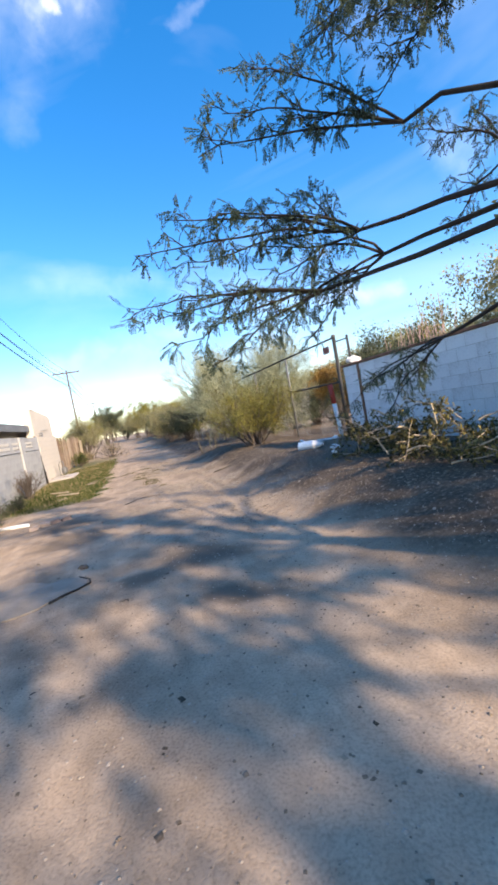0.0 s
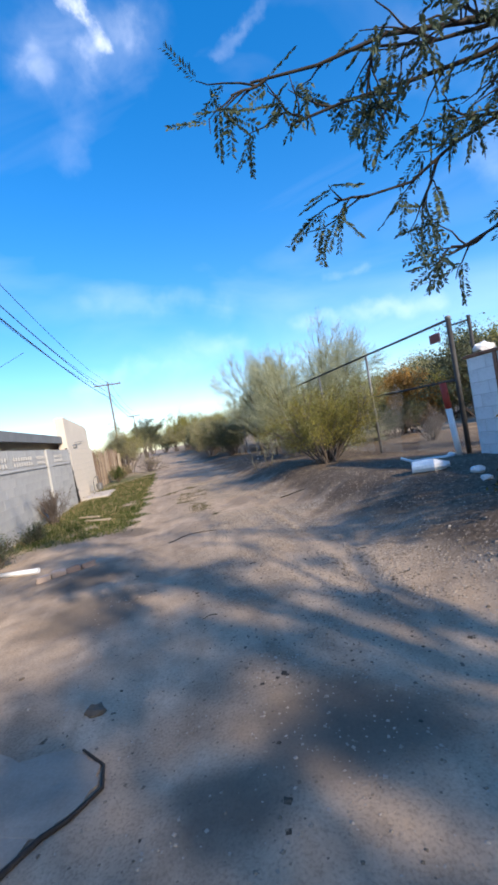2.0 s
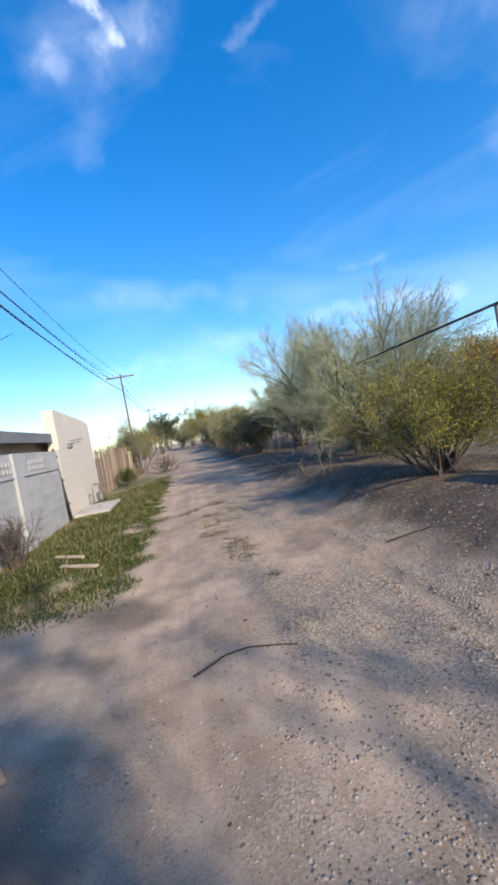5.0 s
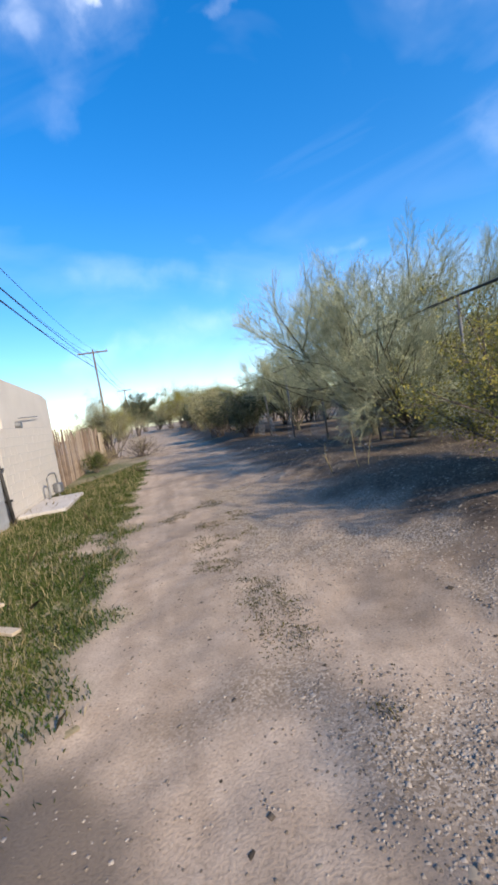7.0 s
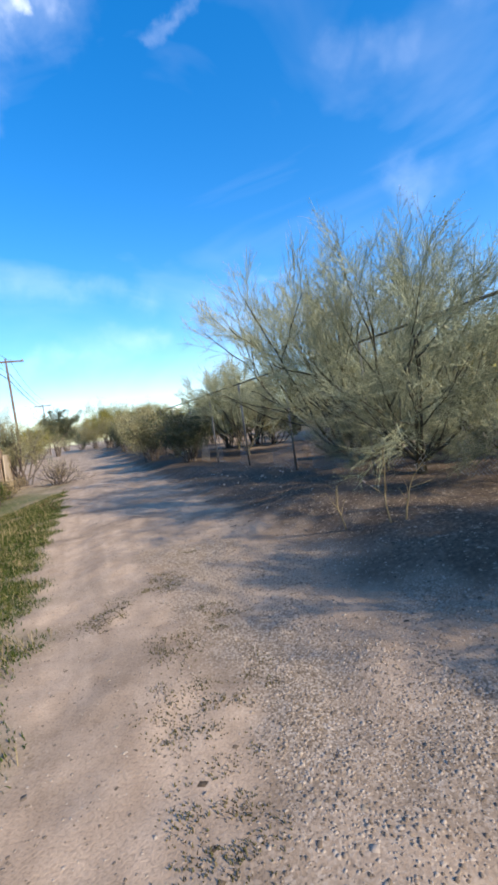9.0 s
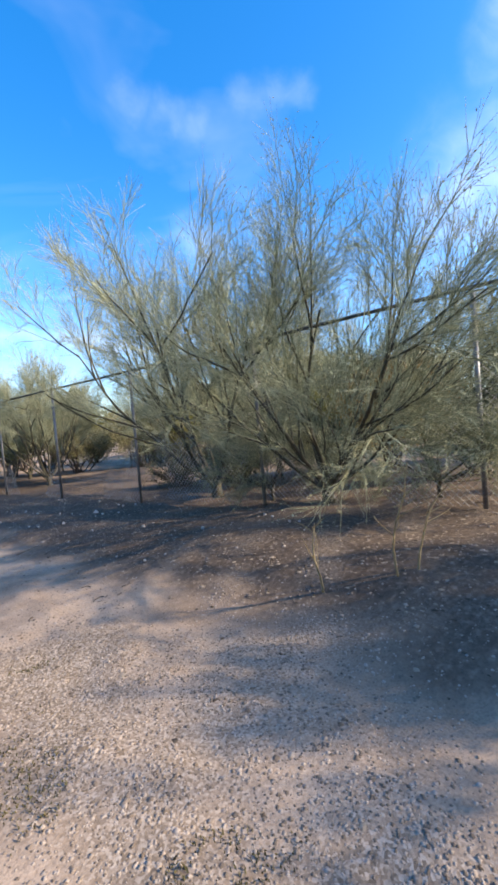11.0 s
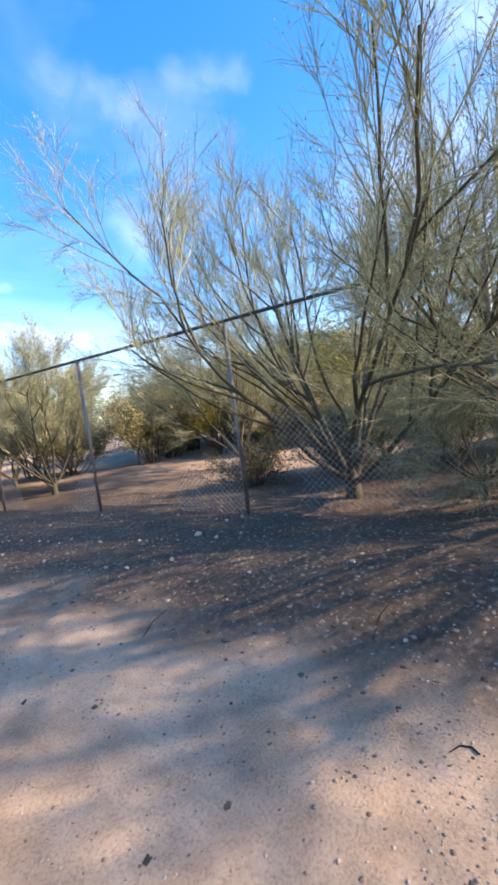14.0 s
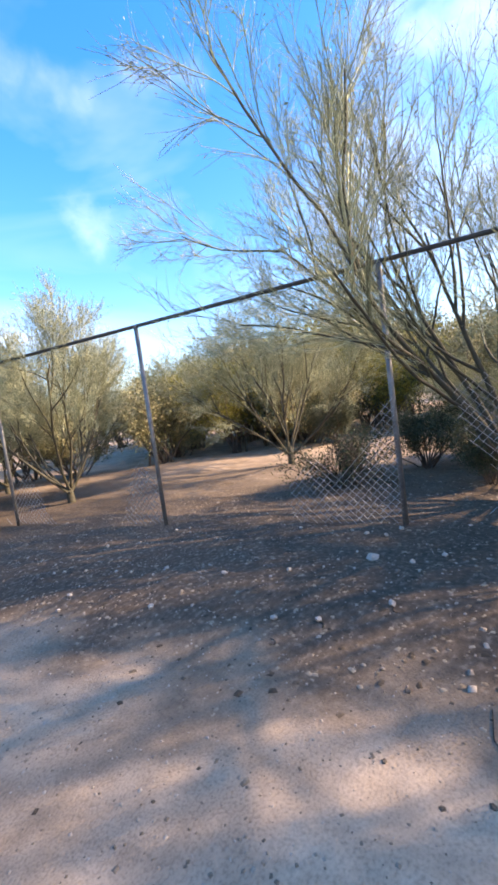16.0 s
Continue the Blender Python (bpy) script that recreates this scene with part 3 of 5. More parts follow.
# leaning guard post, white with a red top, by the gate post
guard = thing("marker_post", by_fence(0.18, -SPAN * 0.99, 0.3), "leaning white marker post with a red top beside the gate post", "post")
for nm, a, b, mt in (("shaft", 0.0, 0.95, WHITE_PLASTIC), ("top_band", 0.95, 1.42, RED_PAINT)):
    o = pipe(nm, (-0.07 * a, 0.0, a), (-0.07 * b, 0.0, b), 0.055 if nm == "shaft" else 0.058, mt, guard, "red painted top" if nm == "top_band" else "", 14)


# ---- walls ----
def block_wall(name, start, way, length, z0, courses, bw, bh, thick, mat, label, out):
    """A wall of laid blocks on a mortar core; way and out are unit vectors along and out of it."""
    ob = thing(name, start, label, "wall", kind="structure")
    ang = math.degrees(math.atan2(way.y, way.x))
    bm = bmesh.new()
    box(bm, Matrix.Translation((0, 0, z0 - 0.3)) @ pose(0, 0, 0, 0, 0, ang) @ Matrix.Translation((length / 2, 0, 0)), length, thick - 0.008, courses * bh + 0.3)
    part("mortar_core", bm, MORTAR, ob)
    bm = bmesh.new()
    box(bm, Matrix.Identity(4), bw - 0.006, thick, bh - 0.006, 0.003)
    me = bpy.data.meshes.new("block")
    bm.to_mesh(me)
    bm.free()
    me.materials.append(mat)
    bm = bmesh.new()
    box(bm, Matrix.Identity(4), bw / 2 - 0.006, thick, bh - 0.006, 0.003)
    half = bpy.data.meshes.new("half_block")
    bm.to_mesh(half)
    bm.free()
    half.materials.append(mat)
    rng = random.Random(5)
    for c in range(courses):
        x = 0.0
        if c % 2:
            o = new("block", half)
            o.parent = ob
            o.matrix_basis = pose(0, 0, 0, 0, 0, ang) @ Matrix.Translation((bw / 4, 0, z0 + c * bh))
            x = bw / 2
        while x + bw <= length + 0.01:
            o = new("block", me)
            o.parent = ob
            o.matrix_basis = pose(0, 0, 0, 0, 0, ang) @ Matrix.Translation((x + bw / 2, rng.uniform(-.0015, .0015), z0 + c * bh))
            x += bw
        if c % 2:
            o = new("block", half)
            o.parent = ob
            o.matrix_basis = pose(0, 0, 0, 0, 0, ang) @ Matrix.Translation((x + bw / 4, 0, z0 + c * bh))
    return ob


wall = block_wall("wall_east", by_fence(0.02, -3.45), -FU, 12.0, 0.15, 9, 0.4, 0.21, 0.2, WHITE_PAINT, "white painted block wall with a rusty cap", -FN)
bm = bmesh.new()
ANG = math.degrees(math.atan2(-FU.y, -FU.x))
box(bm, Matrix.Translation((0, 0, 2.045)) @ pose(0, 0, 0, 0, 0, ANG) @ Matrix.Translation((6.0, 0, 0)), 12.1, 0.27, 0.05, 0.008)
part("cap", bm, RUST, wall, "rusty metal cap")
for x in (0.62, 4.3):
    bm = bmesh.new()
    box(bm, Matrix.Translation((0, 0, 0.2)) @ pose(0, 0, 0, 0, 0, ANG) @ Matrix.Translation((x, -0.115, 0)), 0.07, 0.03, 1.84, 0.004)
    part("strap", bm, RUST, wall, "rust-stained vertical strap")

wall = block_wall("wall_west", at(8.5, -9.6), U2, 15.2, 0.0, 10, 0.4, 0.195, 0.2, GREY_BLOCK, "grey painted block yard wall", N2)
wang = math.degrees(math.atan2(U2.y, U2.x))
bm = bmesh.new()
for k in range(46):
    for j in range(2):
        if (k // 2) % 5 != 4:
            box(bm, Matrix.Translation((0, 0, 1.58 + j * 0.13)) @ pose(0, 0, 0, 0, 0, wang) @ Matrix.Translation((6.4 + k * 0.17, -0.105, 0)), 0.115, 0.02, 0.085, 0.004)
part("breeze_ornament", bm, MORTAR, wall, "raised ornamental lattice")
for x in (3.5, 8.0, 12.4):
    bm = bmesh.new()
    box(bm, pose(0, 0, 0, 0, 0, wang) @ Matrix.Translation((x, -0.13, -0.2)), 0.40, 0.06, 2.15, 0.006)
    part("pilaster", bm, GREY_BLOCK, wall, "plain grey pilaster")
for a, b in ((0.0, 3.3), (3.7, 7.8), (8.2, 12.2), (12.6, 15.2)):
    bm = bmesh.new()
    box(bm, pose(0, 0, 0, 0, 0, wang) @ Matrix.Translation(((a + b) / 2, -0.112, 1.47)), b - a, 0.03, 0.045, 0.006)
    part("ledge", bm, GREY_BLOCK, wall, "narrow ledge below the lattice")
far_wall = block_wall("wall_west_2", at(8.55, 6.05), U2, 4.4, 0.0, 10, 0.4, 0.198, 0.2, STUCCO, "cream stuccoed block wall beside the gate post", N2)

gate = thing("gate_frame", at(8.38, 5.82, 0.03), "dark rusty steel gate post with hinges", "gate")
o = pipe("upright", (0, 0, 0), (-0.16, 0, 1.98), 0.035, DARK_STEEL, gate)
o = pipe("upright", (-0.13, 0.16, 0), (-0.26, 0.16, 1.92), 0.02, DARK_STEEL, gate)
for z in (0.45, 1.1, 1.75):
    bm = bmesh.new()
    box(bm, Matrix.Translation((-0.08 * z - 0.03, 0.05, z)), 0.07, 0.16, 0.05, 0.006)
    part("hinge", bm, DARK_STEEL, gate)

# ---- house behind the yard wall ----
house = thing("house", at(9.0, 10, 0), "low cream stuccoed house with a flat roof and stepped parapet", "house")
HM = pose(0, 0, 0, 0, 0, wang)     # x along the track, y away from the road


def hbox(name, x, y, z, sx, sy, sz, mat, label="", bev=0.01):
    bm = bmesh.new()
    box(bm, HM @ Matrix.Translation((x, y, z)), sx, sy, sz, bev)
    return part(name, bm, mat, house, label)


hbox("wall", -6.5, 4.3, -0.05, 13.0, 7.6, 2.42, STUCCO)
hbox("roof", -6.6, 4.2, 2.37, 13.6, 8.3, 0.16, ROOF, "dark flat roof edge", 0.02)
hbox("fascia", -6.6, 0.02, 2.27, 13.6, 0.05, 0.28, ROOF)
bm = bmesh.new()
prof = [(-2.35, -0.05), (2.35, -0.05), (2.35, 2.98), (1.7, 3.1), (-2.2, 3.28), (-2.35, 3.26)]
front = [bm.verts.new(HM @ Vector((x, -0.16, z))) for x, z in prof]
back = [bm.verts.new(HM @ Vector((x, 0.16, z))) for x, z in prof]
bm.faces.new(front)
bm.faces.new(back[::-1])
for i in range(len(prof)):
    j = (i + 1) % len(prof)
    bm.faces.new((front[j], front[i], back[i], back[j]))
bmesh.ops.recalc_face_normals(bm, faces=bm.faces)
part("parapet", bm, STUCCO, house, "pale parapet wall, lit by the sun", True)
bm = bmesh.new()
bmesh.ops.create_cone(bm, cap_ends=True, segments=16, radius1=0.1, radius2=0.085, depth=0.16, matrix=HM @ Matrix.Translation((-1.35, -0.22, 2.1)) @ pose(0, 0, 0, 90, 0, 0))
part("electric_meter", bm, STEEL, house, "round grey electric meter")
o = pipe("bracket", HM @ Vector((-1.3, -0.24, 2.28)), HM @ Vector((0.5, -0.24, 2.36)), 0.012, STEEL, house)
o = pipe("conduit", HM @ Vector((-1.35, -0.19, 1.2)), HM @ Vector((-1.35, -0.19, 2.0)), 0.02, STEEL, house)

bm = bmesh.new()
box(bm, pose(0, 0, 0, 0, 0, wang) @ Matrix.Translation((0, 0, 0)), 2.2, 0.95, 0.10, 0.02)
slab = part("concrete_slab", bm, CONCRETE)
slab.location = at(7.95, 7.2, 0.03)
tagged(slab, "pale concrete slab lying in the grass by the wall", "slab")
gasm = thing("gas_meter", at(8.2, 8.0, 0.04), "grey gas meter with bent pipes against the wall", "meter")
pth = [np.array([(0, 0, 0), (0, 0, 0.62), (0.03, 0.05, 0.70), (0.05, 0.15, 0.72), (0.05, 0.28, 0.70), (0.05, 0.32, 0.62), (0.05, 0.33, 0.40)], float)]
tubes("pipe", [(p, np.full(len(p), 0.022)) for p in pth], 10, STEEL, gasm)
bm = bmesh.new()
box(bm, Matrix.Translation((0.05, 0.33, 0.18)), 0.2, 0.24, 0.26, 0.04)
part("meter_body", bm, STEEL, gasm)
o = pipe("riser", (0.05, 0.33, 0), (0.05, 0.33, 0.2), 0.02, STEEL, gasm)

# ---- picket fence beyond the house ----
picket = thing("picket_fence", at(8.5, 10.6, 0), "weathered brown wooden picket fence, uneven boards", "fence")
rng = random.Random(8)
bm = bmesh.new()
box(bm, Matrix.Identity(4), 0.115, 0.02, 1.75, 0.004)
board = bpy.data.meshes.new("picket")
bm.to_mesh(board)
bm.free()
board.materials.append(OLD_WOOD)
for k in range(72):
    o = new("picket", board)
    o.parent = picket
    o.matrix_basis = Matrix.Translation(U2 * (k * 0.135) + Vector((0, 0, 0.05))) @ pose(0, 0, 0, rng.uniform(-1.5, 1.5), rng.uniform(-2.5, 2.5), wang) @ Matrix.Diagonal((rng.uniform(.8, 1.1), 1, rng.uniform(0.9, 1.07), 1))
bm = bmesh.new()
box(bm, Matrix.Translation(Vector((0, 0, 0.05))) @ pose(0, 0, 0, 2, 0, wang), 2.3, 0.03, 1.55, 0.005)
panel = part("plywood_panel", bm, PALE_WOOD)
panel.location = on_ground(8.42, 20.6, 0.06)
tagged(panel, "pale sunlit plywood panel leaning at the end of the picket fence", "panel")
for z in (0.5, 1.4):
    bm = bmesh.new()
    box(bm, Matrix.Translation(U2 * 4.8 + Vector((0, 0, z))) @ pose(0, 0, 0, 0, 0, wang) @ Matrix.Translation((0, 0.04, 0)), 9.7, 0.04, 0.09, 0.004)
    part("rail", bm, OLD_WOOD, picket)


# ---- trees and bushes ----
def palo_verde(seed, place, height_m, spread, label, stems=8, n2=5, n3=6, n4=6, n5=8, low=0.35, droop=0.0, leaf=6, name="palo_verde_tree"):
    """A many-stemmed green-barked tree with broom-like twigs."""
    rng = np.random.RandomState(seed)
    ob = thing(name, place, label, "tree", "palo verde trees")
    main = []
    h = height_m
    for k in range(stems):
        az = 2 * math.pi * (k + rng.uniform(-0.35, 0.35)) / stems
        tilt = rng.uniform(0.12, 1.0) ** 0.75 * spread
        way = np.array([math.cos(az) * math.sin(tilt), math.sin(az) * math.sin(tilt), math.cos(tilt)])
        ln = h * rng.uniform(0.5, 0.7)
        a, b, _ = branch(rng, (rng.normal(0, .035), rng.normal(0, .035), 0.22), way, ln, 0.031 * h / 4.5, 0.012, 9, 0.075, 0.035)
        main.append((a, b))
    two = sprout(rng, main, n2, (0.30 * h, 0.42 * h), 0.0035 * h, 7, (0.25, 0.62), 0.085, 0.045, low)
    three = sprout(rng, two, n3, (0.15 * h, 0.26 * h), 0.007, 6, (0.25, 0.7), 0.09, 0.045 - droop, 0.2)
    four = sprout(rng, three, n4, (0.28, 0.55), 0.0038, 4, (0.22, 0.65), 0.09, 0.035 - droop, 0.15)
    five = sprout(rng, four, n5, (0.16, 0.42), 0.0023, 2, (0.2, 0.7), 0.10, 0.02 - droop, 0.1)
    main.append((np.array([(0.02, 0, -0.1), (0, 0.01, 0.1), (-0.01, 0, 0.3), (0, 0, 0.45)]), np.array([0.13, 0.10, 0.085, 0.03]) * h / 5))
    tubes("trunk", main, 8, PV_BARK, ob)
    tubes("limb_mass", two, 5, PV_BARK, ob)
    v1, f1 = tube_arrays(three + four, 3)
    v2, f2 = tube_arrays(five, 3)
    p, w = ends(five, leaf, rng)
    v3, f3 = leaves(rng, p, 0.009, 3.0, 0.014, w)
    link("crown", np_mesh("crown", np.concatenate([v1, v2, v3]), np.concatenate([f1, f2 + len(v1), f3 + len(v1) + len(v2)])), PV_TWIG, ob)
    return ob


def bush(seed, place, h, w, label, leaf_mat, stem_mat, name="bush", category="bush", stems=16, n2=6, n3=5, leaf=22, size=0.012, group="", stretch=2.2, spread=0.07):
    """A bush of crooked stems from one foot, with many small leaves."""
    rng = np.random.RandomState(seed)
    ob = thing(name, place, label, category, group)
    main = []
    for k in range(stems):
        az = rng.uniform(0, 6.283)
        tilt = rng.uniform(0.05, 1.0) * math.atan2(w, h) * 1.25
        way = np.array([math.cos(az) * math.sin(tilt), math.sin(az) * math.sin(tilt), math.cos(tilt)])
        a, b, _ = branch(rng, (rng.normal(0, .07 * w), rng.normal(0, .07 * w), -0.04), way, math.hypot(h, w * math.sin(tilt)) * rng.uniform(0.7, 1.0), 0.012 * h + 0.004, 0.005, 6, 0.12, 0.03)
        main.append((a, b))
    two = sprout(rng, main, n2, (0.22 * h, 0.42 * h), 0.006, 4, (0.3, 0.9), 0.14, 0.03, 0.3)
    three = sprout(rng, two, n3, (0.10 * h, 0.22 * h), 0.003, 3, (0.3, 0.9), 0.15, 0.02, 0.2)
    v1, f1 = tube_arrays(main + two, 4)
    v2, f2 = tube_arrays(three, 3)
    me = np_mesh("branchwork", np.concatenate([v1, v2]), np.concatenate([f1, f2 + len(v1)]))
    link("branchwork", me, stem_mat, ob)
    if leaf:
        p, ww = ends(three + two, leaf, rng)
        v, f = leaves(rng, p, size, stretch, spread)
        link("foliage", np_mesh("foliage", v, f), leaf_mat, ob)
    return ob


# the fence-side trees
palo_verde(21, ground_at(-0.1, 18.5), 4.4, 1.32, "broad green-twigged palo verde tree beside the fence", 12, 6, 6, 6, 8, 0.1, 0.02, 2)
palo_verde(39, ground_at(-0.42, 21.4), 5.7, 1.15, "tall open palo verde tree behind the fence", 11, 6, 7, 6, 7, 0.3, 0.0, 1)
palo_verde(47, ground_at(-0.25, 19.7), 1.5, 1.45, "low palo verde sapling with drooping yellow-green twigs", 6, 4, 5, 5, 6, 0.05, 0.06, 4)
palo_verde(48, ground_at(0.75, 17.3), 1.7, 1.45, "low palo verde sapling with drooping yellow-green twigs", 6, 4, 6, 5, 6, 0.05, 0.05, 5)
palo_verde(49, ground_at(1.9, 22.4), 1.5, 1.3, "low bushy palo verde behind the fence", 8, 5, 6, 5, 6, 0.05, 0.02, 8)
palo_verde(45, ground_at(-2.62, 28.8), 4.0, 1.1, "small palo verde tree with a low fork behind the fence", 8, 6, 6, 6, 7, 0.3, 0.0, 12)
palo_verde(58, ground_at(-2.9, 32.4), 3.2, 1.1, "small palo verde tree behind the fence", 7, 5, 6, 5, 7, 0.3, 0.0, 8)
palo_verde(63, ground_at(1.6, 26.6), 4.0, 1.0, "yellowish palo verde tree on the lit ground behind the fence", 8, 5, 6, 6, 7, 0.3, 0.0, 9)

bush(75, ground_at(-0.15, 23.9), 0.75, 1.2, "heap of dark dry brush behind the torn mesh", DARK_LEAF, STEM, "dry_brush", "bush", 34, 7, 6, 3, 0.02)
# dry bent stalks standing at the foot of the bank
for k, (x, y, h) in enumerate(((-1.62, 16.06, 0.95), (-2.05, 16.44, 0.6), (-1.48, 15.98, 0.7))):
    r = np.random.RandomState(160 + k)
    stalk = thing("dry_weed_stalk", ground_at(x, y, 0.02), "thin pale dry weed stalk bent over at the top", "plant", "dry weed stalks")
    stem = branch(r, (0, 0, 0), (r.normal(0, .1), r.normal(0, .1), 1), h, 0.011, 0.004, 8, 0.10, -0.05)[:2]
    tubes("stem", [stem], 6, STRAW, stalk)
    tubes("side_shoots", sprout(r, [stem], 6, (0.12, 0.35), 0.004, 4, (0.4, 0.9), 0.15, -0.06), 4, STRAW, stalk)

# creosote bush by the gate
bush(71, ground_at(0.13, 13.2), 1.7, 1.75, "creosote bush with dark bare stems and yellow-green leaves", CREO_LEAF, STEM, "creosote_bush", "bush", 38, 7, 6, 24, 0.016, "", 2.0, 0.06)
bush(72, ground_at(2.95, 14.4), 1.0, 0.7, "bare leafless grey-brown bush behind the fence", STRAW, STEM, "bare_bush", "bush", 22, 6, 5, 0)
bush(73, ground_at(3.7, 20.6), 2.2, 1.4, "orange autumn-coloured bush behind the fence", ORANGE_LEAF, STEM, "autumn_bush", "bush", 16, 7, 6, 22, 0.045, "", 2.0, 0.12)
bush(74, ground_at(5.9, 18.3), 3.1, 2.3, "dark green bush behind the gate", DARK_LEAF, STEM, "dark_bush", "bush", 16, 7, 6, 24, 0.045, "", 2.0, 0.14)

# bushes along the west side
bush(81, ground_at(-12.9, 31.2), 3.2, 2.2, "pale dry bush beyond the picket fence", SHRUB_LEAF, STEM, "pale_bush", "bush", 18, 7, 6, 18, 0.03, "", 2.0, 0.1)
bush(82, ground_at(-10.7, 29.8), 0.95, 1.6, "low dark twiggy brush at the edge of the track", STRAW, STEM, "dry_brush", "bush", 30, 7, 6, 1, 0.02)
bush(83, ground_at(-10.6, 24.6), 0.8, 0.5, "green weeds at the foot of the picket fence", GRASS, STEM, "weeds", "plant", 16, 5, 4, 10, 0.02)
bush(84, on_ground(8.0, 16.4), 0.7, 0.7, "straw-coloured dry weeds by the track", STRAW, STEM, "dry_weeds", "plant", 20, 5, 5, 6, 0.02)
bush(85, on_ground(8.1, -2.4), 0.55, 0.4, "dark weeds growing against the yard wall", DARK_LEAF, STEM, "weeds", "plant", 16, 5, 4, 8, 0.016)
bush(87, on_ground(8.15, 1.3), 0.9, 0.45, "dark dead twiggy weeds against the yard wall", STRAW, STEM, "dead_weeds", "plant", 26, 6, 5, 0)
bush(86, on_ground(8.0, -0.6), 0.35, 0.35, "dark weeds growing against the yard wall", DARK_LEAF, STEM, "weeds", "plant", 16, 5, 4, 8, 0.014)

# shrubs of the waste ground, built four times and then repeated
rng = random.Random(4)
kinds = [bush(91, ground_at(-7.6, 34.5), 2.6, 1.9, "rounded olive-green desert shrub", SHRUB_LEAF, STEM, "desert_shrub", "bush", 15, 7, 6, 24, 0.036, "desert shrubs", 1.8, 0.13),
         bush(92, on_ground(-8.0, 13.0), 2.2, 2.0, "rounded olive-green desert shrub", SHRUB_LEAF, STEM, "desert_shrub", "bush", 15, 7, 6, 24, 0.036, "desert shrubs", 1.8, 0.13),
         bush(93, on_ground(1.0, 17.6), 2.3, 1.7, "dark green mesquite shrub by the fence", DARK_LEAF, STEM, "mesquite_shrub", "bush", 15, 7, 6, 24, 0.036, "mesquite shrubs", 1.8, 0.13),
         bush(94, on_ground(-13, 19), 3.4, 2.4, "yellowish tall desert shrub", CREO_LEAF, STEM, "tall_shrub", "bush", 15, 7, 6, 24, 0.042, "tall shrubs", 1.8, 0.18)]
SPOTS = [(2, 0.6, 22.5, 1.05), (2, 0.9, 26.8, 1.1), (2, 0.4, 31.5, 1.2), (0, -3.6, 21.0, 1.2), (3, -4.5, 26.0, 1.0), (0, -4.0, 31.0, 1.4), (3, -3.0, 37.0, 1.1),
         (0, -12.0, 1.0, 1.2), (3, -15.0, 11.0, 1.1), (1, -10.0, 20.0, 1.2), (3, -16.0, 4.0, 1.2), (0, -20.0, 9.0, 1.5), (3, -21.0, 16.0, 1.4),
         (1, -18.0, 24.0, 1.4), (3, -20.0, -3.0, 1.4), (0, -14.0, -6.0, 1.3), (2, -9.5, -4.5, 1.2), (2, -13.0, 26.0, 1.4), (2, -24.0, 2.0, 1.7), (0, -26.0, 20.0, 1.8),
         (3, -27.0, 30.0, 1.7), (2, -12.5, 15.5, 1.1), (1, -7.0, 17.5, 0.8), (1, -7.5, 24.0, 1.0),
         (0, 0.5, 38.0, 1.4), (3, -1.5, 44.0, 1.3), (0, 0.2, 50.0, 1.5), (3, -2.0, 57.0, 1.6), (2, 1.2, 44.5, 1.3), (0, 0.6, 64.0, 1.8), (3, 1.0, 74.0, 2.0), (0, 3.0, 86.0, 2.2),
         (0, 10.0, 30.0, 1.0), (1, 11.5, 40.0, 1.3), (3, 10.5, 52.0, 1.2), (0, 11.0, 66.0, 1.6), (3, -30.0, -12.0, 1.8), (0, -34.0, 6.0, 2.0), (3, -36.0, 16.0, 2.0), (1, -33.0, 40.0, 2.0),
         (3, -12.0, 44.0, 1.6), (0, -14.0, 60.0, 2.0), (0, -1.5, -7.2, 0.95), (0, -1.4, -9.6, 1.05), (0, -1.6, -12.0, 1.0), (0, -1.4, -14.5, 1.1), (2, -1.5, -17.0, 1.2), (2, -1.5, 8.2, 0.42), (2, -3.0, 9.2, 0.55), (2, -4.0, 7.0, 0.7), (2, -2.6, 3.6, 0.6), (2, -9.0, 15.0, 1.2), (2, -11.0, 11.8, 1.2), (2, -13.5, 8.5, 1.5), (3, -9.5, 18.5, 1.1), (0, -12.0, 21.0, 1.5), (2, -20.0, 12.0, 1.9), (3, -19.0, 18.0, 1.6), (0, -24.0, 13.0, 2.0), (1, -10.5, 14.5, 1.5), (0, -13.5, 17.5, 1.7), (3, -17.0, 14.0, 1.6), (2, -16.0, 20.0, 1.8), (0, -9.5, 3.5, 1.0), (1, -16.5, 8.0, 1.3), (3, -11.0, 30.0, 1.2), (0, -7.0, 34.0, 1.2), (2, 5.5, 98.0, 2.4), (3, 9.0, 110.0, 2.4)]
for kind, d, s, size in SPOTS:
    copy_thing(kinds[kind], Matrix.Translation(on_ground(d, s, 0.05)) @ pose(0, 0, 0, 0, 0, rng.uniform(0, 360)) @ Matrix.Diagonal((size, size, size * rng.uniform(0.85, 1.1), 1)))
for kind, x, y, size in ((0, 1.2, 31.5, 1.0), (3, 3.4, 30.5, 0.8), (0, 5.6, 29.5, 1.0), (1, -1.0, 33.0, 1.0), (3, 7.6, 27.5, 0.8), (0, 9.0, 25.0, 1.1), (1, 3.0, 34.5, 1.3), (3, -3.4, 35.5, 0.8), (0, 6.6, 33.5, 1.3), (2, 4.6, 27.4, 0.55), (0, 10.5, 29.0, 1.4), (2, 9.6, 22.4, 1.0), (0, 11.5, 20.5, 1.2)):
    copy_thing(kinds[kind], Matrix.Translation(ground_at(x, y, 0.05)) @ pose(0, 0, 0, 0, 0, rng.uniform(0, 360)) @ Matrix.Diagonal((size, size, size * rng.uniform(0.85, 1.1), 1)))
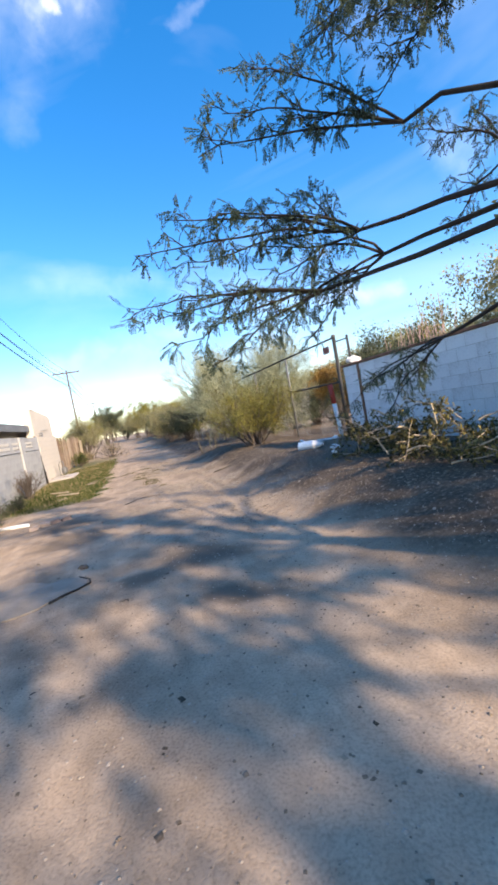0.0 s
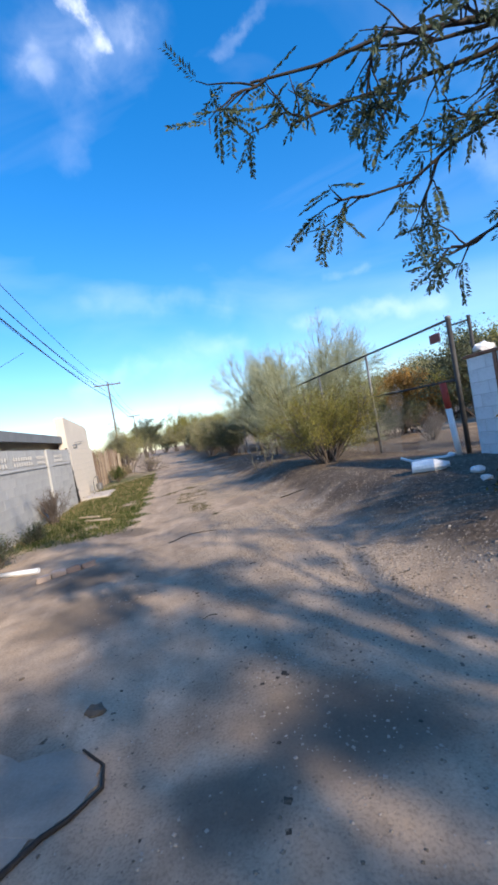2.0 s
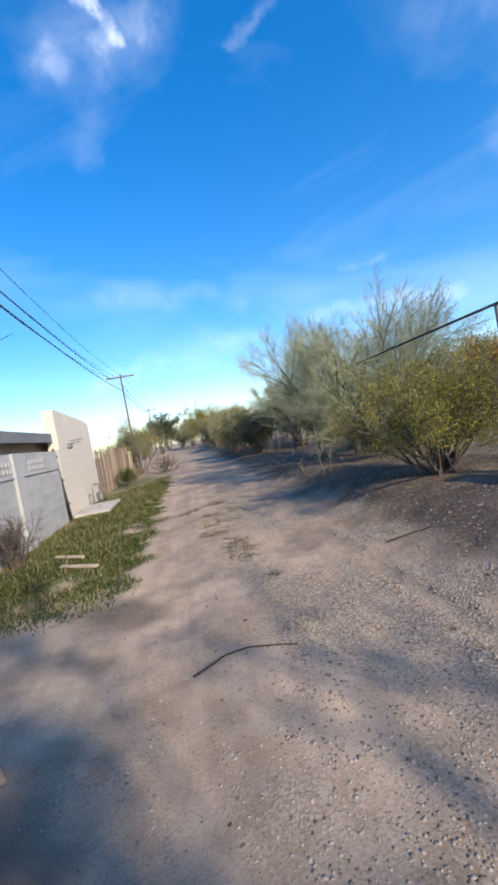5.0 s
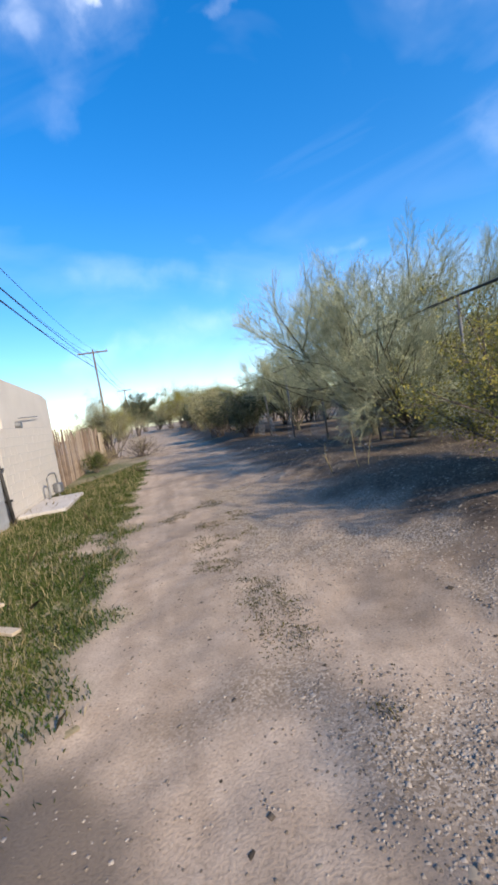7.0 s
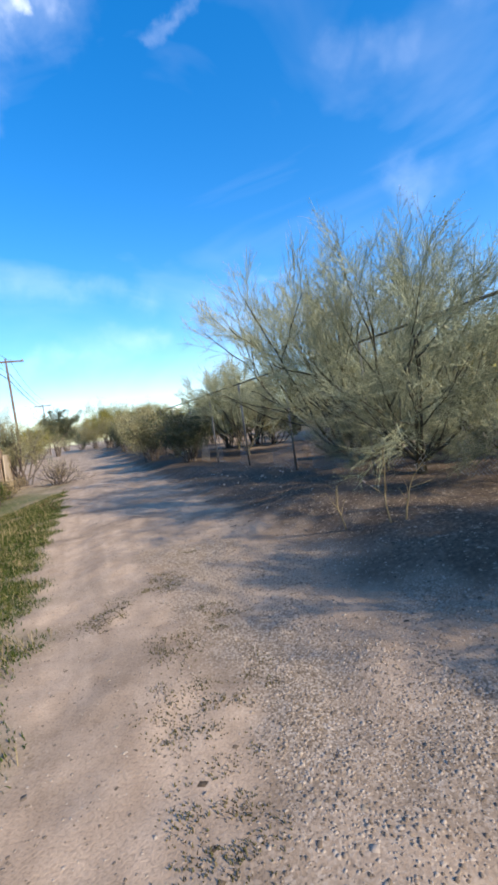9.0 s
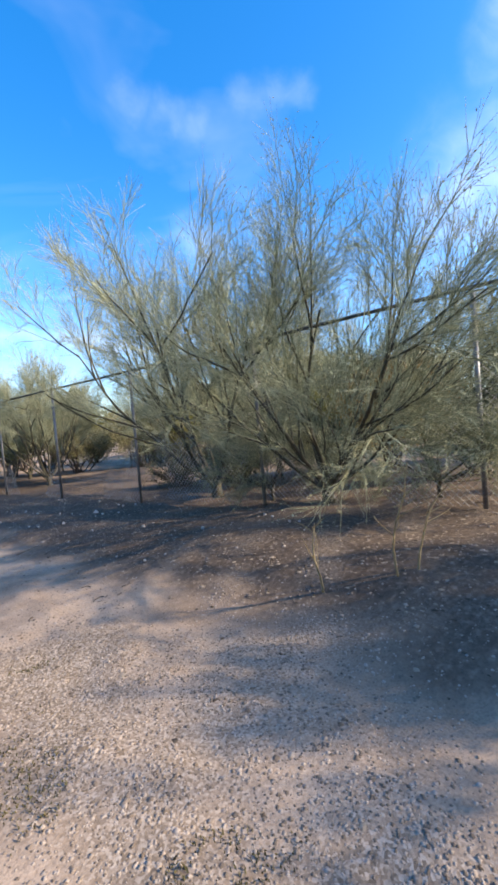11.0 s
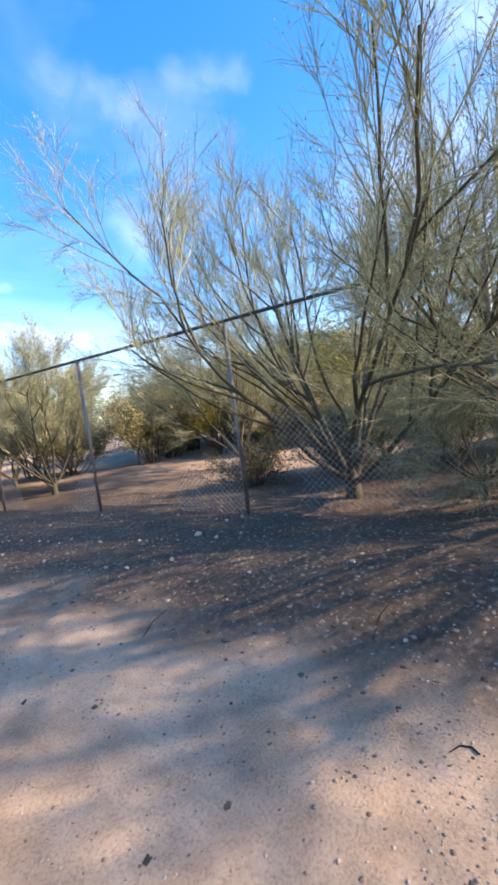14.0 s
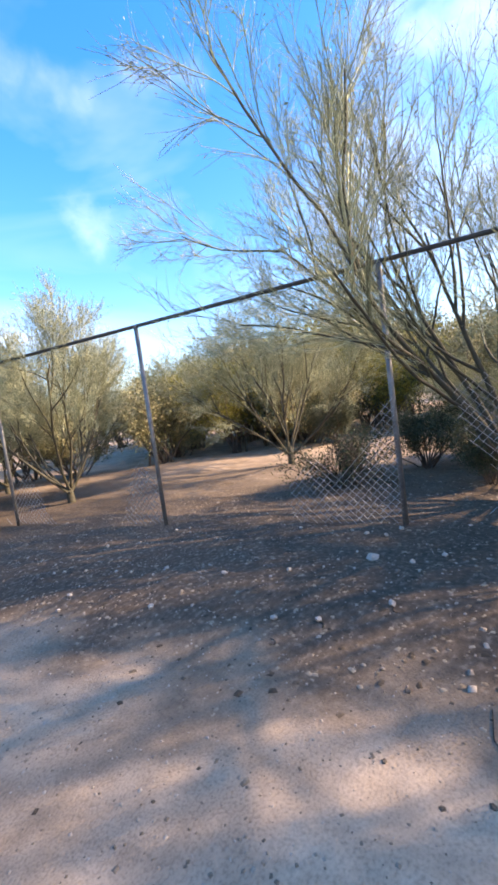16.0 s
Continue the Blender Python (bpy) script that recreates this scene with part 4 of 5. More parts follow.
far_tree = bush(99, ground_at(-28.5, 75.0), 6.5, 2.6, "dark distant tree at the end of the track", DARK_LEAF, STEM, "distant_tree", "tree", 10, 8, 7, 20, 0.09, "", 2.0, 0.12)


# ---- mesquite over the start of the track ----
def bent(rng, a, b, rise, r0, r1, n=9, wob=0.035):
    """A crooked limb between two places, bowed by rise."""
    a, b = np.array(a, float), np.array(b, float)
    t = np.linspace(0, 1, n)[:, None]
    mid = (a + b) / 2 + np.array([0, 0, rise])
    pts = (1 - t) ** 2 * a + 2 * t * (1 - t) * mid + t ** 2 * b
    wander = rng.normal(0, wob, (n, 3))
    wander[1:-1] = (wander[:-2] + 2 * wander[1:-1] + wander[2:]) / 4
    pts[1:-1] += wander[1:-1]
    return pts, np.linspace(r0, r1, n)


def mesquite(seed, place, label, hubs, reach, n2=7, n3=6, leaf=7, pairs=20, twig=(0.18, 0.4), name="mesquite_tree"):
    """hubs: where a limb forks, and the tips of the boughs that go on from there."""
    rng = np.random.RandomState(seed)
    ob = thing(name, place, label, "tree")
    p0 = np.array(place)
    trunk = [(np.array([(0, 0, -0.1), (-0.08, 0.02, 0.7), (-0.05, 0.1, 1.3), (-0.1, 0.12, 1.8)], float), np.array([0.2, 0.17, 0.14, 0.11]))]
    fork = trunk[0][0][-1]
    limbs, boughs = [], []
    for hub, tips in hubs:
        q = np.array(hub) - p0
        limbs.append(bent(rng, fork, q, 0.25, 0.045, 0.016, 11, 0.05))
        for tip in tips:
            boughs.append(bent(rng, q, np.array(tip) - p0, 0.12, 0.014, 0.004))
    two = sprout(rng, boughs, n2, (0.45 * reach, 0.8 * reach), 0.008, 6, (0.3, 0.9), 0.16, 0.0, 0.15)
    three = sprout(rng, two + boughs, n3, twig, 0.004, 4, (0.3, 0.9), 0.18, -0.01, 0.2)
    tubes("trunk", trunk, 12, BARK, ob)
    tubes("limb_mass", limbs + boughs + two, 6, BARK, ob)
    tubes("twig_mass", three, 3, BARK, ob)
    # each leaf hangs as a comb of narrow leaflets
    p, w = ends(three, leaf, rng, 0.35)
    n = len(p)
    way = w / (np.linalg.norm(w, axis=1, keepdims=True) + 1e-9) * 0.5 + rng.normal(0, 0.5, (n, 3)) + np.array([0, 0, -0.7])
    way /= np.linalg.norm(way, axis=1, keepdims=True)
    side = np.cross(way, rng.normal(0, 1, (n, 3)))
    side /= np.linalg.norm(side, axis=1, keepdims=True)
    P, W = [], []
    for k in range(pairs):
        for sg in (-1, 1):
            P.append(p + way * (0.008 + 0.12 * k / pairs))
            W.append(way * 0.8 + side * sg)
    v, f = leaves(rng, np.concatenate(P), 0.15 / pairs, 2.8 * pairs / 20, 0.0006, np.concatenate(W) * 3)
    link("foliage", np_mesh("foliage", v, f), MESQ_LEAF, ob)
    return ob


mesquite(7, ground_at(4.25, 1.45), "mesquite tree with drooping feathery leaves over the track",
         [((2.7, 5.0, 1.85), [(1.95, 7.6, 1.15), (2.2, 7.2, 1.4), (2.45, 6.8, 1.0), (2.75, 7.0, 1.55), (2.3, 6.3, 1.05)]),
          ((1.35, 4.0, 2.35), [(-0.26, 4.0, 2.5), (-0.16, 4.08, 2.4), (0.05, 4.2, 2.18), (0.29, 4.17, 1.92), (0.12, 4.0, 2.5)]),
          ((1.7, 3.9, 2.75), [(-0.17, 3.88, 2.9), (0.23, 3.97, 2.8), (0.12, 3.89, 3.15), (0.52, 3.8, 3.05), (0.93, 4.1, 2.5)]),
          ((1.9, 4.0, 2.55), [(0.9, 4.1, 2.85), (1.1, 4.0, 2.25), (1.25, 3.9, 3.0), (0.8, 4.2, 2.1), (1.3, 4.3, 2.1)]),
          ((2.6, 3.0, 3.9), [(1.6, 3.2, 3.7), (1.8, 3.3, 4.1), (1.9, 3.4, 3.5), (1.5, 3.1, 4.0), (2.0, 3.0, 3.6), (1.35, 3.3, 3.85)]),
          ((2.1, 3.7, 3.4), [(0.75, 3.7, 3.75), (0.5, 3.75, 3.5), (1.0, 3.6, 3.95), (1.2, 3.7, 3.6)]),
          ((2.6, 3.5, 4.3), [(1.4, 3.6, 4.7), (1.6, 3.9, 4.3), (1.3, 3.4, 5.2), (2.0, 4.2, 5.3)]),
          ((3.2, 4.2, 3.3), [(2.6, 4.6, 3.8), (3.4, 5.2, 4.2), (3.0, 5.0, 3.0)]),
          ((3.95, -0.35, 3.6), [(2.75, -1.35, 4.3), (4.15, -2.15, 4.4), (5.15, -1.35, 4.0), (2.55, -0.35, 4.9)]),
          ((5.15, 2.25, 3.8), [(6.35, 2.85, 4.4), (5.35, 3.65, 4.6), (6.15, 1.05, 4.6), (4.55, 2.45, 5.2)]),
          ((3.55, 2.25, 5.4), [(2.55, 2.65, 6.2), (3.15, 3.45, 6.4), (4.15, 1.45, 6.6), (2.75, 1.45, 5.9)]),
          ((4.95, 0.65, 5.2), [(5.75, 0.05, 6.2), (4.55, -0.35, 6.3), (5.35, 1.65, 6.6), (5.15, 0.45, 7.2)]),
          ((3.95, 1.45, 6.4), [(2.95, 1.85, 7.4), (3.75, 2.65, 7.6), (4.35, 0.65, 7.8), (3.15, 0.65, 6.9), (3.95, 1.65, 8.2), (4.75, 2.25, 7.6)]),
          ((4.15, -0.55, 5.6), [(3.35, -1.35, 6.2), (4.15, -1.75, 6.6), (4.95, -1.15, 6.8), (3.75, -0.15, 6.9)])], 0.3, 5, 4, 3, 20, (0.10, 0.24))
# out of view; added so that its crown shades the first metres of track
mesquite(8, ground_at(6.6, -1.6), "unseen mesquite tree added to shade the start of the track",
         [((5.2, -1.0, 2.7), [(4.0, -1.2, 2.7), (4.4, 0.1, 3.0), (4.8, -1.8, 3.3), (5.0, 0.3, 3.6), (4.2, -0.6, 3.6)]),
          ((6.4, 0.2, 3.0), [(5.6, 1.0, 3.0), (6.6, 1.4, 3.2), (7.2, 0.6, 3.8), (6.0, 0.4, 4.1)]),
          ((6.0, -2.6, 2.8), [(5.0, -3.0, 2.8), (5.4, -3.8, 3.4), (6.4, -3.6, 3.9), (4.8, -2.4, 3.4)]),
          ((7.6, -1.6, 3.2), [(8.6, -1.6, 3.6), (7.8, -2.8, 3.8), (7.6, -0.6, 4.2), (6.8, -1.6, 4.6)]),
          ((6.4, -1.2, 4.6), [(5.4, -0.8, 5.2), (6.0, -2.2, 5.6), (7.2, -1.8, 5.6), (6.4, -0.2, 5.5), (5.2, -1.8, 4.8)]),
          ((5.4, -3.6, 3.6), [(4.2, -3.8, 3.4), (4.4, -4.8, 3.9), (5.4, -5.0, 4.3), (3.6, -3.0, 3.7), (4.6, -4.0, 4.6)]),
          ((4.6, -2.2, 3.5), [(3.4, -2.2, 3.4), (3.2, -1.4, 3.9), (3.8, -3.2, 4.3), (4.4, -1.6, 4.6)])], 0.9, 8, 6, 14, 7)

# tall dry stalks behind the white wall
for k, (x, y, h) in enumerate(((4.6, 10.9, 2.9), (5.0, 10.6, 3.1), (5.3, 11.2, 2.7), (4.2, 11.5, 2.6))):
    r = np.random.RandomState(60 + k)
    stalk = thing("dry_stalk_plant", ground_at(x, y), "clump of tall dry pinkish stalks behind the white wall", "plant", "dry stalks")
    tubes("stalk_cluster", [branch(r, (r.normal(0, .1), r.normal(0, .1), 0), (r.normal(0, .12), r.normal(0, .12), 1), h * r.uniform(.8, 1), 0.022, 0.006, 6, 0.03, 0)[:2] for _ in range(9)], 5, PINK_STALK, stalk)


# ---- cut brush heaped against the white wall ----
def brush_pile():
    r = np.random.RandomState(15)
    ob = thing("brush_pile", ground_at(2.75, 6.3), "heap of cut dry branches with yellowed leaves by the wall", "brush")
    big, small = [], []
    for k in range(70):
        q = r.uniform(-1, 1)
        p = np.array(U2) * q * 1.5 + np.array(N2) * r.uniform(-0.45, 0.5) + np.array([0, 0, r.uniform(0.0, 0.55) * (1 - 0.4 * abs(q))])
        w = np.array([r.normal(), r.normal(), r.normal() * 0.35])
        big.append(branch(r, p - w / np.linalg.norm(w) * 0.4, w, r.uniform(0.5, 1.1), 0.013, 0.004, 7, 0.2, -0.03)[:2])
    small = sprout(r, big, 7, (0.15, 0.4), 0.004, 3, (0.3, 0.9), 0.15, -0.02, 0.3)
    for limb in big:
        tubes("branch", [limb], 5, PALE_WOOD, ob)
    tagged(tubes("twig_mass", small, 3, STEM, ob), kind="stuff")
    p, _ = ends(small, 16, r)
    v, f = leaves(r, p, 0.026, 2.6, 0.03)
    link("foliage", np_mesh("foliage", v, f), WITHERED, ob, "yellowed leaves")


brush_pile()


# ---- poles and lines ----
def pole(place, h, arm, label):
    ob = thing("utility_pole", place, label, "pole", "utility poles")
    bm = bmesh.new()
    bmesh.ops.create_cone(bm, cap_ends=True, segments=12, radius1=0.14, radius2=0.09, depth=h, matrix=Matrix.Translation((0, 0, h / 2)))
    part("shaft", bm, POLE_WOOD, ob)
    bm = bmesh.new()
    box(bm, Matrix.Translation((0, -0.14, h - 0.45)) @ pose(0, 0, 0, 0, 0, 18.6), arm, 0.11, 0.16, 0.01)
    part("crossarm", bm, POLE_WOOD, ob)
    for k in range(4):
        bm = bmesh.new()
        bmesh.ops.create_cone(bm, cap_ends=True, segments=8, radius1=0.05, radius2=0.03, depth=0.16, matrix=pose(0, 0, 0, 0, 0, 18.6) @ Matrix.Translation(((-0.45 + 0.3 * k) * arm, -0.14, h - 0.2)))
        part("insulator", bm, STEEL, ob)
    return ob


P1 = Vector((-24.8, 56.6, 0.0))
pole(P1, 11.2, 3.4, "wooden utility pole with one crossarm")
pole(P1 + U2 * 42, 10.0, 3.0, "wooden utility pole with one crossarm")
pole(P1 + U2 * 75, 10.0, 3.0, "wooden utility pole with one crossarm")
pole(P1 - U2 * 62, 11.2, 3.4, "wooden utility pole with one crossarm")


def line(name, a, b, sag, r, label):
    t = np.linspace(0, 1, 28)[:, None]
    pts = np.array(a) * (1 - t) + np.array(b) * t
    pts[:, 2] -= (4 * sag * t * (1 - t))[:, 0]
    o = tubes(name, [(pts, np.full(28, r))], 5, CABLE)
    return tagged(o, label, "cable", "overhead lines")


for off, z, sag, r in ((-1.3, 10.85, 1.3, 0.016), (-0.5, 10.9, 1.4, 0.016), (0.4, 10.9, 1.5, 0.016), (0.0, 9.1, 0.9, 0.035), (0.2, 9.6, 1.0, 0.025)):
    side = N2 * off
    line("power_line", P1 + side + Vector((0, 0, z)), P1 - U2 * 62 + side + Vector((0, 0, z)), sag, r, "thick dark cable hung between the poles" if r > 0.02 else "thin overhead power line between the poles")
    line("power_line", P1 + side + Vector((0, 0, z)), P1 + U2 * 42 + side + Vector((0, 0, z)), sag * 0.6, r, "thin overhead power line between the poles")
line("service_drop", P1 - U2 * 36 + Vector((0, 0, 7.3)), at(13.2, 0.5, 2.5), 0.3, 0.012, "thin service cable running off to a house")


# ---- loose things on the ground ----
def lump(bm, rng, m, size, seg=1):
    g = bmesh.ops.create_icosphere(bm, subdivisions=seg, radius=size, matrix=m)
    for v in g["verts"]:
        v.co += Vector([rng.uniform(-.22, .22) * size for _ in range(3)])


rng = random.Random(31)
for k in range(4):
    bm = bmesh.new()
    box(bm, Matrix.Identity(4), 0.175, 0.10, 0.09, 0.008, 0.006, rng)
    o = part("brick", bm, CLAY)
    q = Vector((-3.98 + 0.16 * k, 7.83 + 0.075 * k + 0.008 * k * k, 0))
    o.matrix_world = Matrix.Translation(ground_at(q.x, q.y, 0.02)) @ pose(0, 0, 0, rng.uniform(-6, 6), rng.uniform(-5, 5), 24 + 5 * k + rng.uniform(-6, 6))
    tagged(o, "old pale brick lying in a row at the track's edge", "brick", "row of bricks")
for x0, y0, x1, y1 in ((-4.9, 8.2, -4.33, 8.24), (-5.22, 7.35, -4.95, 8.12)):
    o = pipe("white_pipe", ground_at(x0, y0, -0.035), ground_at(x1, y1, -0.035), 0.038, WHITE_PLASTIC, None, "", 14)
    tagged(o, "white plastic pipe lying on the dirt", "pipe", "white pipes")
for x0, y0, x1, y1, w in ((-5.75, 12.15, -5.02, 11.93, 0.09), (-6.2, 12.7, -5.55, 12.45, 0.07)):
    a, b = ground_at(x0, y0, -0.02), ground_at(x1, y1, -0.02)
    bm = bmesh.new()
    box(bm, Matrix.Translation((a + b) / 2) @ pose(0, 0, 0, 0, 0, math.degrees(math.atan2(y1 - y0, x1 - x0))), (b - a).length, w, 0.03, 0.004)
    tagged(part("board", bm, PALE_WOOD), "pale wooden board lying in the grass", "board", "boards in the grass")


def stick(pts, r, label, mat=BARK):
    p = np.array([(x, y, float(height(x, y)) + r * 0.8) for x, y in pts])
    o = tubes("stick", [(p, np.linspace(r, r * 0.45, len(p)))], 6, mat)
    return tagged(o, label, "stick", "sticks on the track")


stick([(-2.66, 9.05), (-2.58, 9.15), (-2.47, 9.25), (-2.3, 9.3), (-2.1, 9.29), (-1.93, 9.27)], 0.009, "thin curved brown stick lying on the track")
stick([(-1.66, 4.0), (-1.58, 4.17), (-1.5, 4.25), (-1.43, 4.4), (-1.5, 4.55), (-1.66, 4.65)], 0.014, "crooked dark stick lying on pale dirt")
stick([(-3.1, 19.2), (-2.9, 19.28), (-2.75, 19.3)], 0.004, "short broken twig on the track")
stick([(-4.0, 20.6), (-3.85, 20.75), (-3.7, 20.8)], 0.004, "short broken twig on the track")
stick([(-1.0, 11.3), (-0.7, 11.35), (-0.5, 11.3)], 0.012, "short broken twig on the track")
# worn remnant of a concrete pad, level with the dirt
rr = random.Random(12)
bm = bmesh.new()
rim = [(-2.35, 3.75), (-2.0, 3.7), (-1.72, 3.93), (-1.62, 4.16), (-1.52, 4.26), (-1.46, 4.42), (-1.54, 4.56), (-1.74, 4.66), (-1.98, 4.6), (-2.3, 4.72), (-2.6, 4.5), (-2.7, 4.1)]
top = []
for k, (x, y) in enumerate(rim):
    x2, y2 = rim[(k + 1) % len(rim)]
    for u in (0.0, 0.25, 0.5, 0.75):
        top.append((x + (x2 - x) * u + rr.uniform(-.014, .014), y + (y2 - y) * u + rr.uniform(-.014, .014)))
upper = [bm.verts.new((x, y, float(height(x, y)) + 0.012)) for x, y in top]
lower = [bm.verts.new((x * 1.004 - 0.002, y, float(height(x, y)) - 0.03)) for x, y in top]
hub = bm.verts.new((-2.05, 4.2, float(height(-2.05, 4.2)) + 0.02))
for k in range(len(top)):
    n = (k + 1) % len(top)
    bm.faces.new((upper[k], upper[n], hub))
    bm.faces.new((lower[k], lower[n], upper[n], upper[k]))
bmesh.ops.recalc_face_normals(bm, faces=bm.faces)
tagged(part("concrete_patch", bm, PAD), "worn pale concrete remnant level with the dirt", "slab")
# litter by the gate post
bucket = thing("plastic_jug", ground_at(1.45, 9.3, 0.01), "crushed pale blue plastic jug with a white end", "jug")
for nm, x, r1, r2, ln, mt in (("body", -0.1, 0.115, 0.125, 0.3, BLUE_PLASTIC), ("shoulder", 0.13, 0.122, 0.07, 0.16, WHITE_PLASTIC), ("neck", 0.235, 0.05, 0.045, 0.06, WHITE_PLASTIC)):
    bm = bmesh.new()
    bmesh.ops.create_cone(bm, cap_ends=True, segments=20, radius1=r1, radius2=r2, depth=ln, matrix=pose(0, 0, 0.1, 0, 0, -12) @ Matrix.Translation((x, 0, 0)) @ pose(0, 0, 0, 0, 90, 0))
    for v in bm.verts:
        v.co += Vector([rng.uniform(-.012, .012) for _ in range(3)])
        v.co.z *= 0.8
    part(nm, bm, mt, bucket, "white plastic end" if nm == "shoulder" else "")
for x, y, s_ in ((1.85, 8.6, 0.08), (1.78, 8.15, 0.06), (2.2, 10.7, 0.07)):
    bm = bmesh.new()
    lump(bm, rng, Matrix.Diagonal((1.2, 0.9, 0.6, 1)), s_, 2)
    o = part("plastic_bag", bm, WHITE_PLASTIC)
    o.location = ground_at(x, y, -s_ * 0.5)
    tagged(o, "crumpled white plastic bag on the ground", "litter", "litter by the gate")
p = np.array([(x, y, float(height(x, y)) + z) for x, y, z in ((1.35, 10.75, 0.10), (1.5, 10.6, 0.03), (1.75, 10.5, 0.02), (2.1, 10.5, 0.02))])
tagged(tubes("plastic_strip", [(p, np.full(4, 0.028))], 6, WHITE_PLASTIC), "bent white plastic strip on the ground", "litter", "litter by the gate")

# dark clods on the track
bm = bmesh.new()
lump(bm, rng, Matrix.Diagonal((1.3, 1, 0.6, 1)), 0.05, 2)
clod = part("dirt_clod", bm, CLOD, None, "", True)
clod.location = ground_at(-1.75, 4.95, -0.005)
tagged(clod, "small dark crumbling clod of dirt on the track", "clod", "clods on the track")
for k in range(42):
    x, y = (rng.uniform(-2.6, 0.8), rng.uniform(3.0, 8.0)) if k < 26 else (rng.uniform(-4.8, -3.4), rng.uniform(17.5, 21.5))
    sz = rng.uniform(0.12, 0.38)
    copy_thing(clod, Matrix.Translation(ground_at(x, y, 0.004 * sz)) @ pose(0, 0, 0, rng.uniform(-12, 12), rng.uniform(-12, 12), rng.uniform(0, 360)) @ Matrix.Diagonal((sz, sz, sz, 1)))
for k in range(16):
    x, y = (rng.uniform(-1.8, 0.4), rng.uniform(3.4, 8.0)) if k < 7 else (rng.uniform(-4.6, -3.0), rng.uniform(17.5, 22.5))
    a, ln = rng.uniform(0, 6.28), rng.uniform(0.05, 0.12)
    stick([(x + math.cos(a + 0.5 * j) * ln * 0.35 * j, y + math.sin(a + 0.5 * j) * ln * 0.35 * j) for j in range(4)], 0.005, "short broken twig on the track")

# pale rocks on the bank
bm = bmesh.new()
lump(bm, rng, Matrix.Diagonal((1.2, 1, 0.75, 1)), 0.05, 1)
rock = part("rock", bm, ROCK, None, "", True)
rock.location = on_ground(1.2, 9.2, -0.01)
tagged(rock, "small pale angular rock on the bank", "rock", "rocks on the bank")
for k in range(46):
    s = rng.uniform(4.5, 12.5)
    d = rng.uniform(0.3, 2.6)
    sz = rng.uniform(0.16, 0.5)
    copy_thing(rock, Matrix.Translation(on_ground(d, s, -0.012)) @ pose(0, 0, 0, rng.uniform(-20, 20), rng.uniform(-20, 20), rng.uniform(0, 360)) @ Matrix.Diagonal((sz, sz, sz, 1)))


# ---- grass, gravel and litter ----
def scatter(count, seed, weight, lo=(-9.5, -2.0), hi=(4.0, 27.0)):
    r = np.random.RandomState(seed)
    out = []
    have = 0
    while have < count:
        x, y = r.uniform(lo[0], hi[0], 60000), r.uniform(lo[1], hi[1], 60000)
        ok = r.uniform(0, 1, 60000) < weight(x, y)
        out.append(np.stack([x[ok], y[ok]], 1))
        have += ok.sum()
    q = np.concatenate(out)[:count]
    return np.column_stack([q, height(q[:, 0], q[:, 1])]), r


def grass_weight(x, y):
    d, s = ds(x, y)
    patch = np.clip(1.1 + 0.45 * waves(x, y, 12, 2.4) + 0.5 * waves(x, y, 13, 0.6), 0, 1)
    return smooth(5.9, 6.3, d + 0.22 * waves(x, y, 11, 1.1)) * smooth(8.6, 8.2, d) * smooth(-1.8, -0.6, s) * smooth(22, 13, s) * patch


def blades(name, count, seed, weight, h, w, mat, label, **kw):
    p, r = scatter(count, seed, weight, **kw)
    n = len(p)
    az = r.uniform(0, 6.283, n)
    a = np.stack([np.cos(az), np.sin(az), np.zeros(n)], 1)
    hh = h * r.uniform(0.4, 1.2, (n, 1))
    lean = r.normal(0, 0.45, (n, 3)) * hh
    lean[:, 2] = 0
    mid = p + lean * 0.35 + np.array([0, 0, 0.6]) * hh
    tip = p + lean + np.array([0, 0, 1.0]) * hh
    v = np.stack([p - a * w, p + a * w, mid + a * w * 0.7, tip, mid - a * w * 0.7], 1)
    o = link(name, np_mesh(name, v.reshape(-1, 3), np.arange(n * 5).reshape(n, 5)), mat)
    return tagged(o, label, "grass", kind="stuff")


blades("grass", 110000, 3, grass_weight, 0.036, 0.005, GRASS, "short patchy green grass along the yard wall")
blades("dry_grass", 6000, 4, lambda x, y: grass_weight(x, y) * 0.6 + 0.4 * smooth(7.8, 8.3, ds(x, y)[0]) * smooth(8.9, 8.5, ds(x, y)[0]), 0.14, 0.003, STRAW, "straw-coloured dry grass among the green")


WEED_SPOTS = ((-3.54, 13.1, 0.3), (-3.02, 12.24, 0.22), (-3.05, 11.86, 0.2), (-2.82, 12.06, 0.2), (-3.78, 13.8, 0.32), (-2.75, 11.55, 0.24), (-4.25, 16.35, 0.16), (-4.1, 16.0, 0.13), (-3.6, 15.0, 0.2), (-3.95, 14.6, 0.24), (-3.3, 14.1, 0.16), (-4.3, 16.0, 0.2), (-2.3, 10.9, 0.16), (-4.1, 17.2, 0.12), (-4.7, 15.4, 0.25))


def weed_weight(x, y):
    wx, wy = x + 0.10 * waves(x, y, 17, 0.5), y + 0.16 * waves(x, y, 18, 0.6)
    out = np.zeros_like(x)
    for cx, cy, r in WEED_SPOTS:
        out = np.maximum(out, smooth(1.25, 0.3, np.hypot(wx - cx, (wy - cy) * 0.7) / r))
    return out * np.clip(0.55 + 0.6 * waves(x, y, 20, 0.16), 0, 1)


blades("low_weeds", 5000, 5, weed_weight, 0.015, 0.004, WEED, "low olive-brown weeds in the middle of the track", lo=(-5.5, 9.5), hi=(-1.5, 18.0))


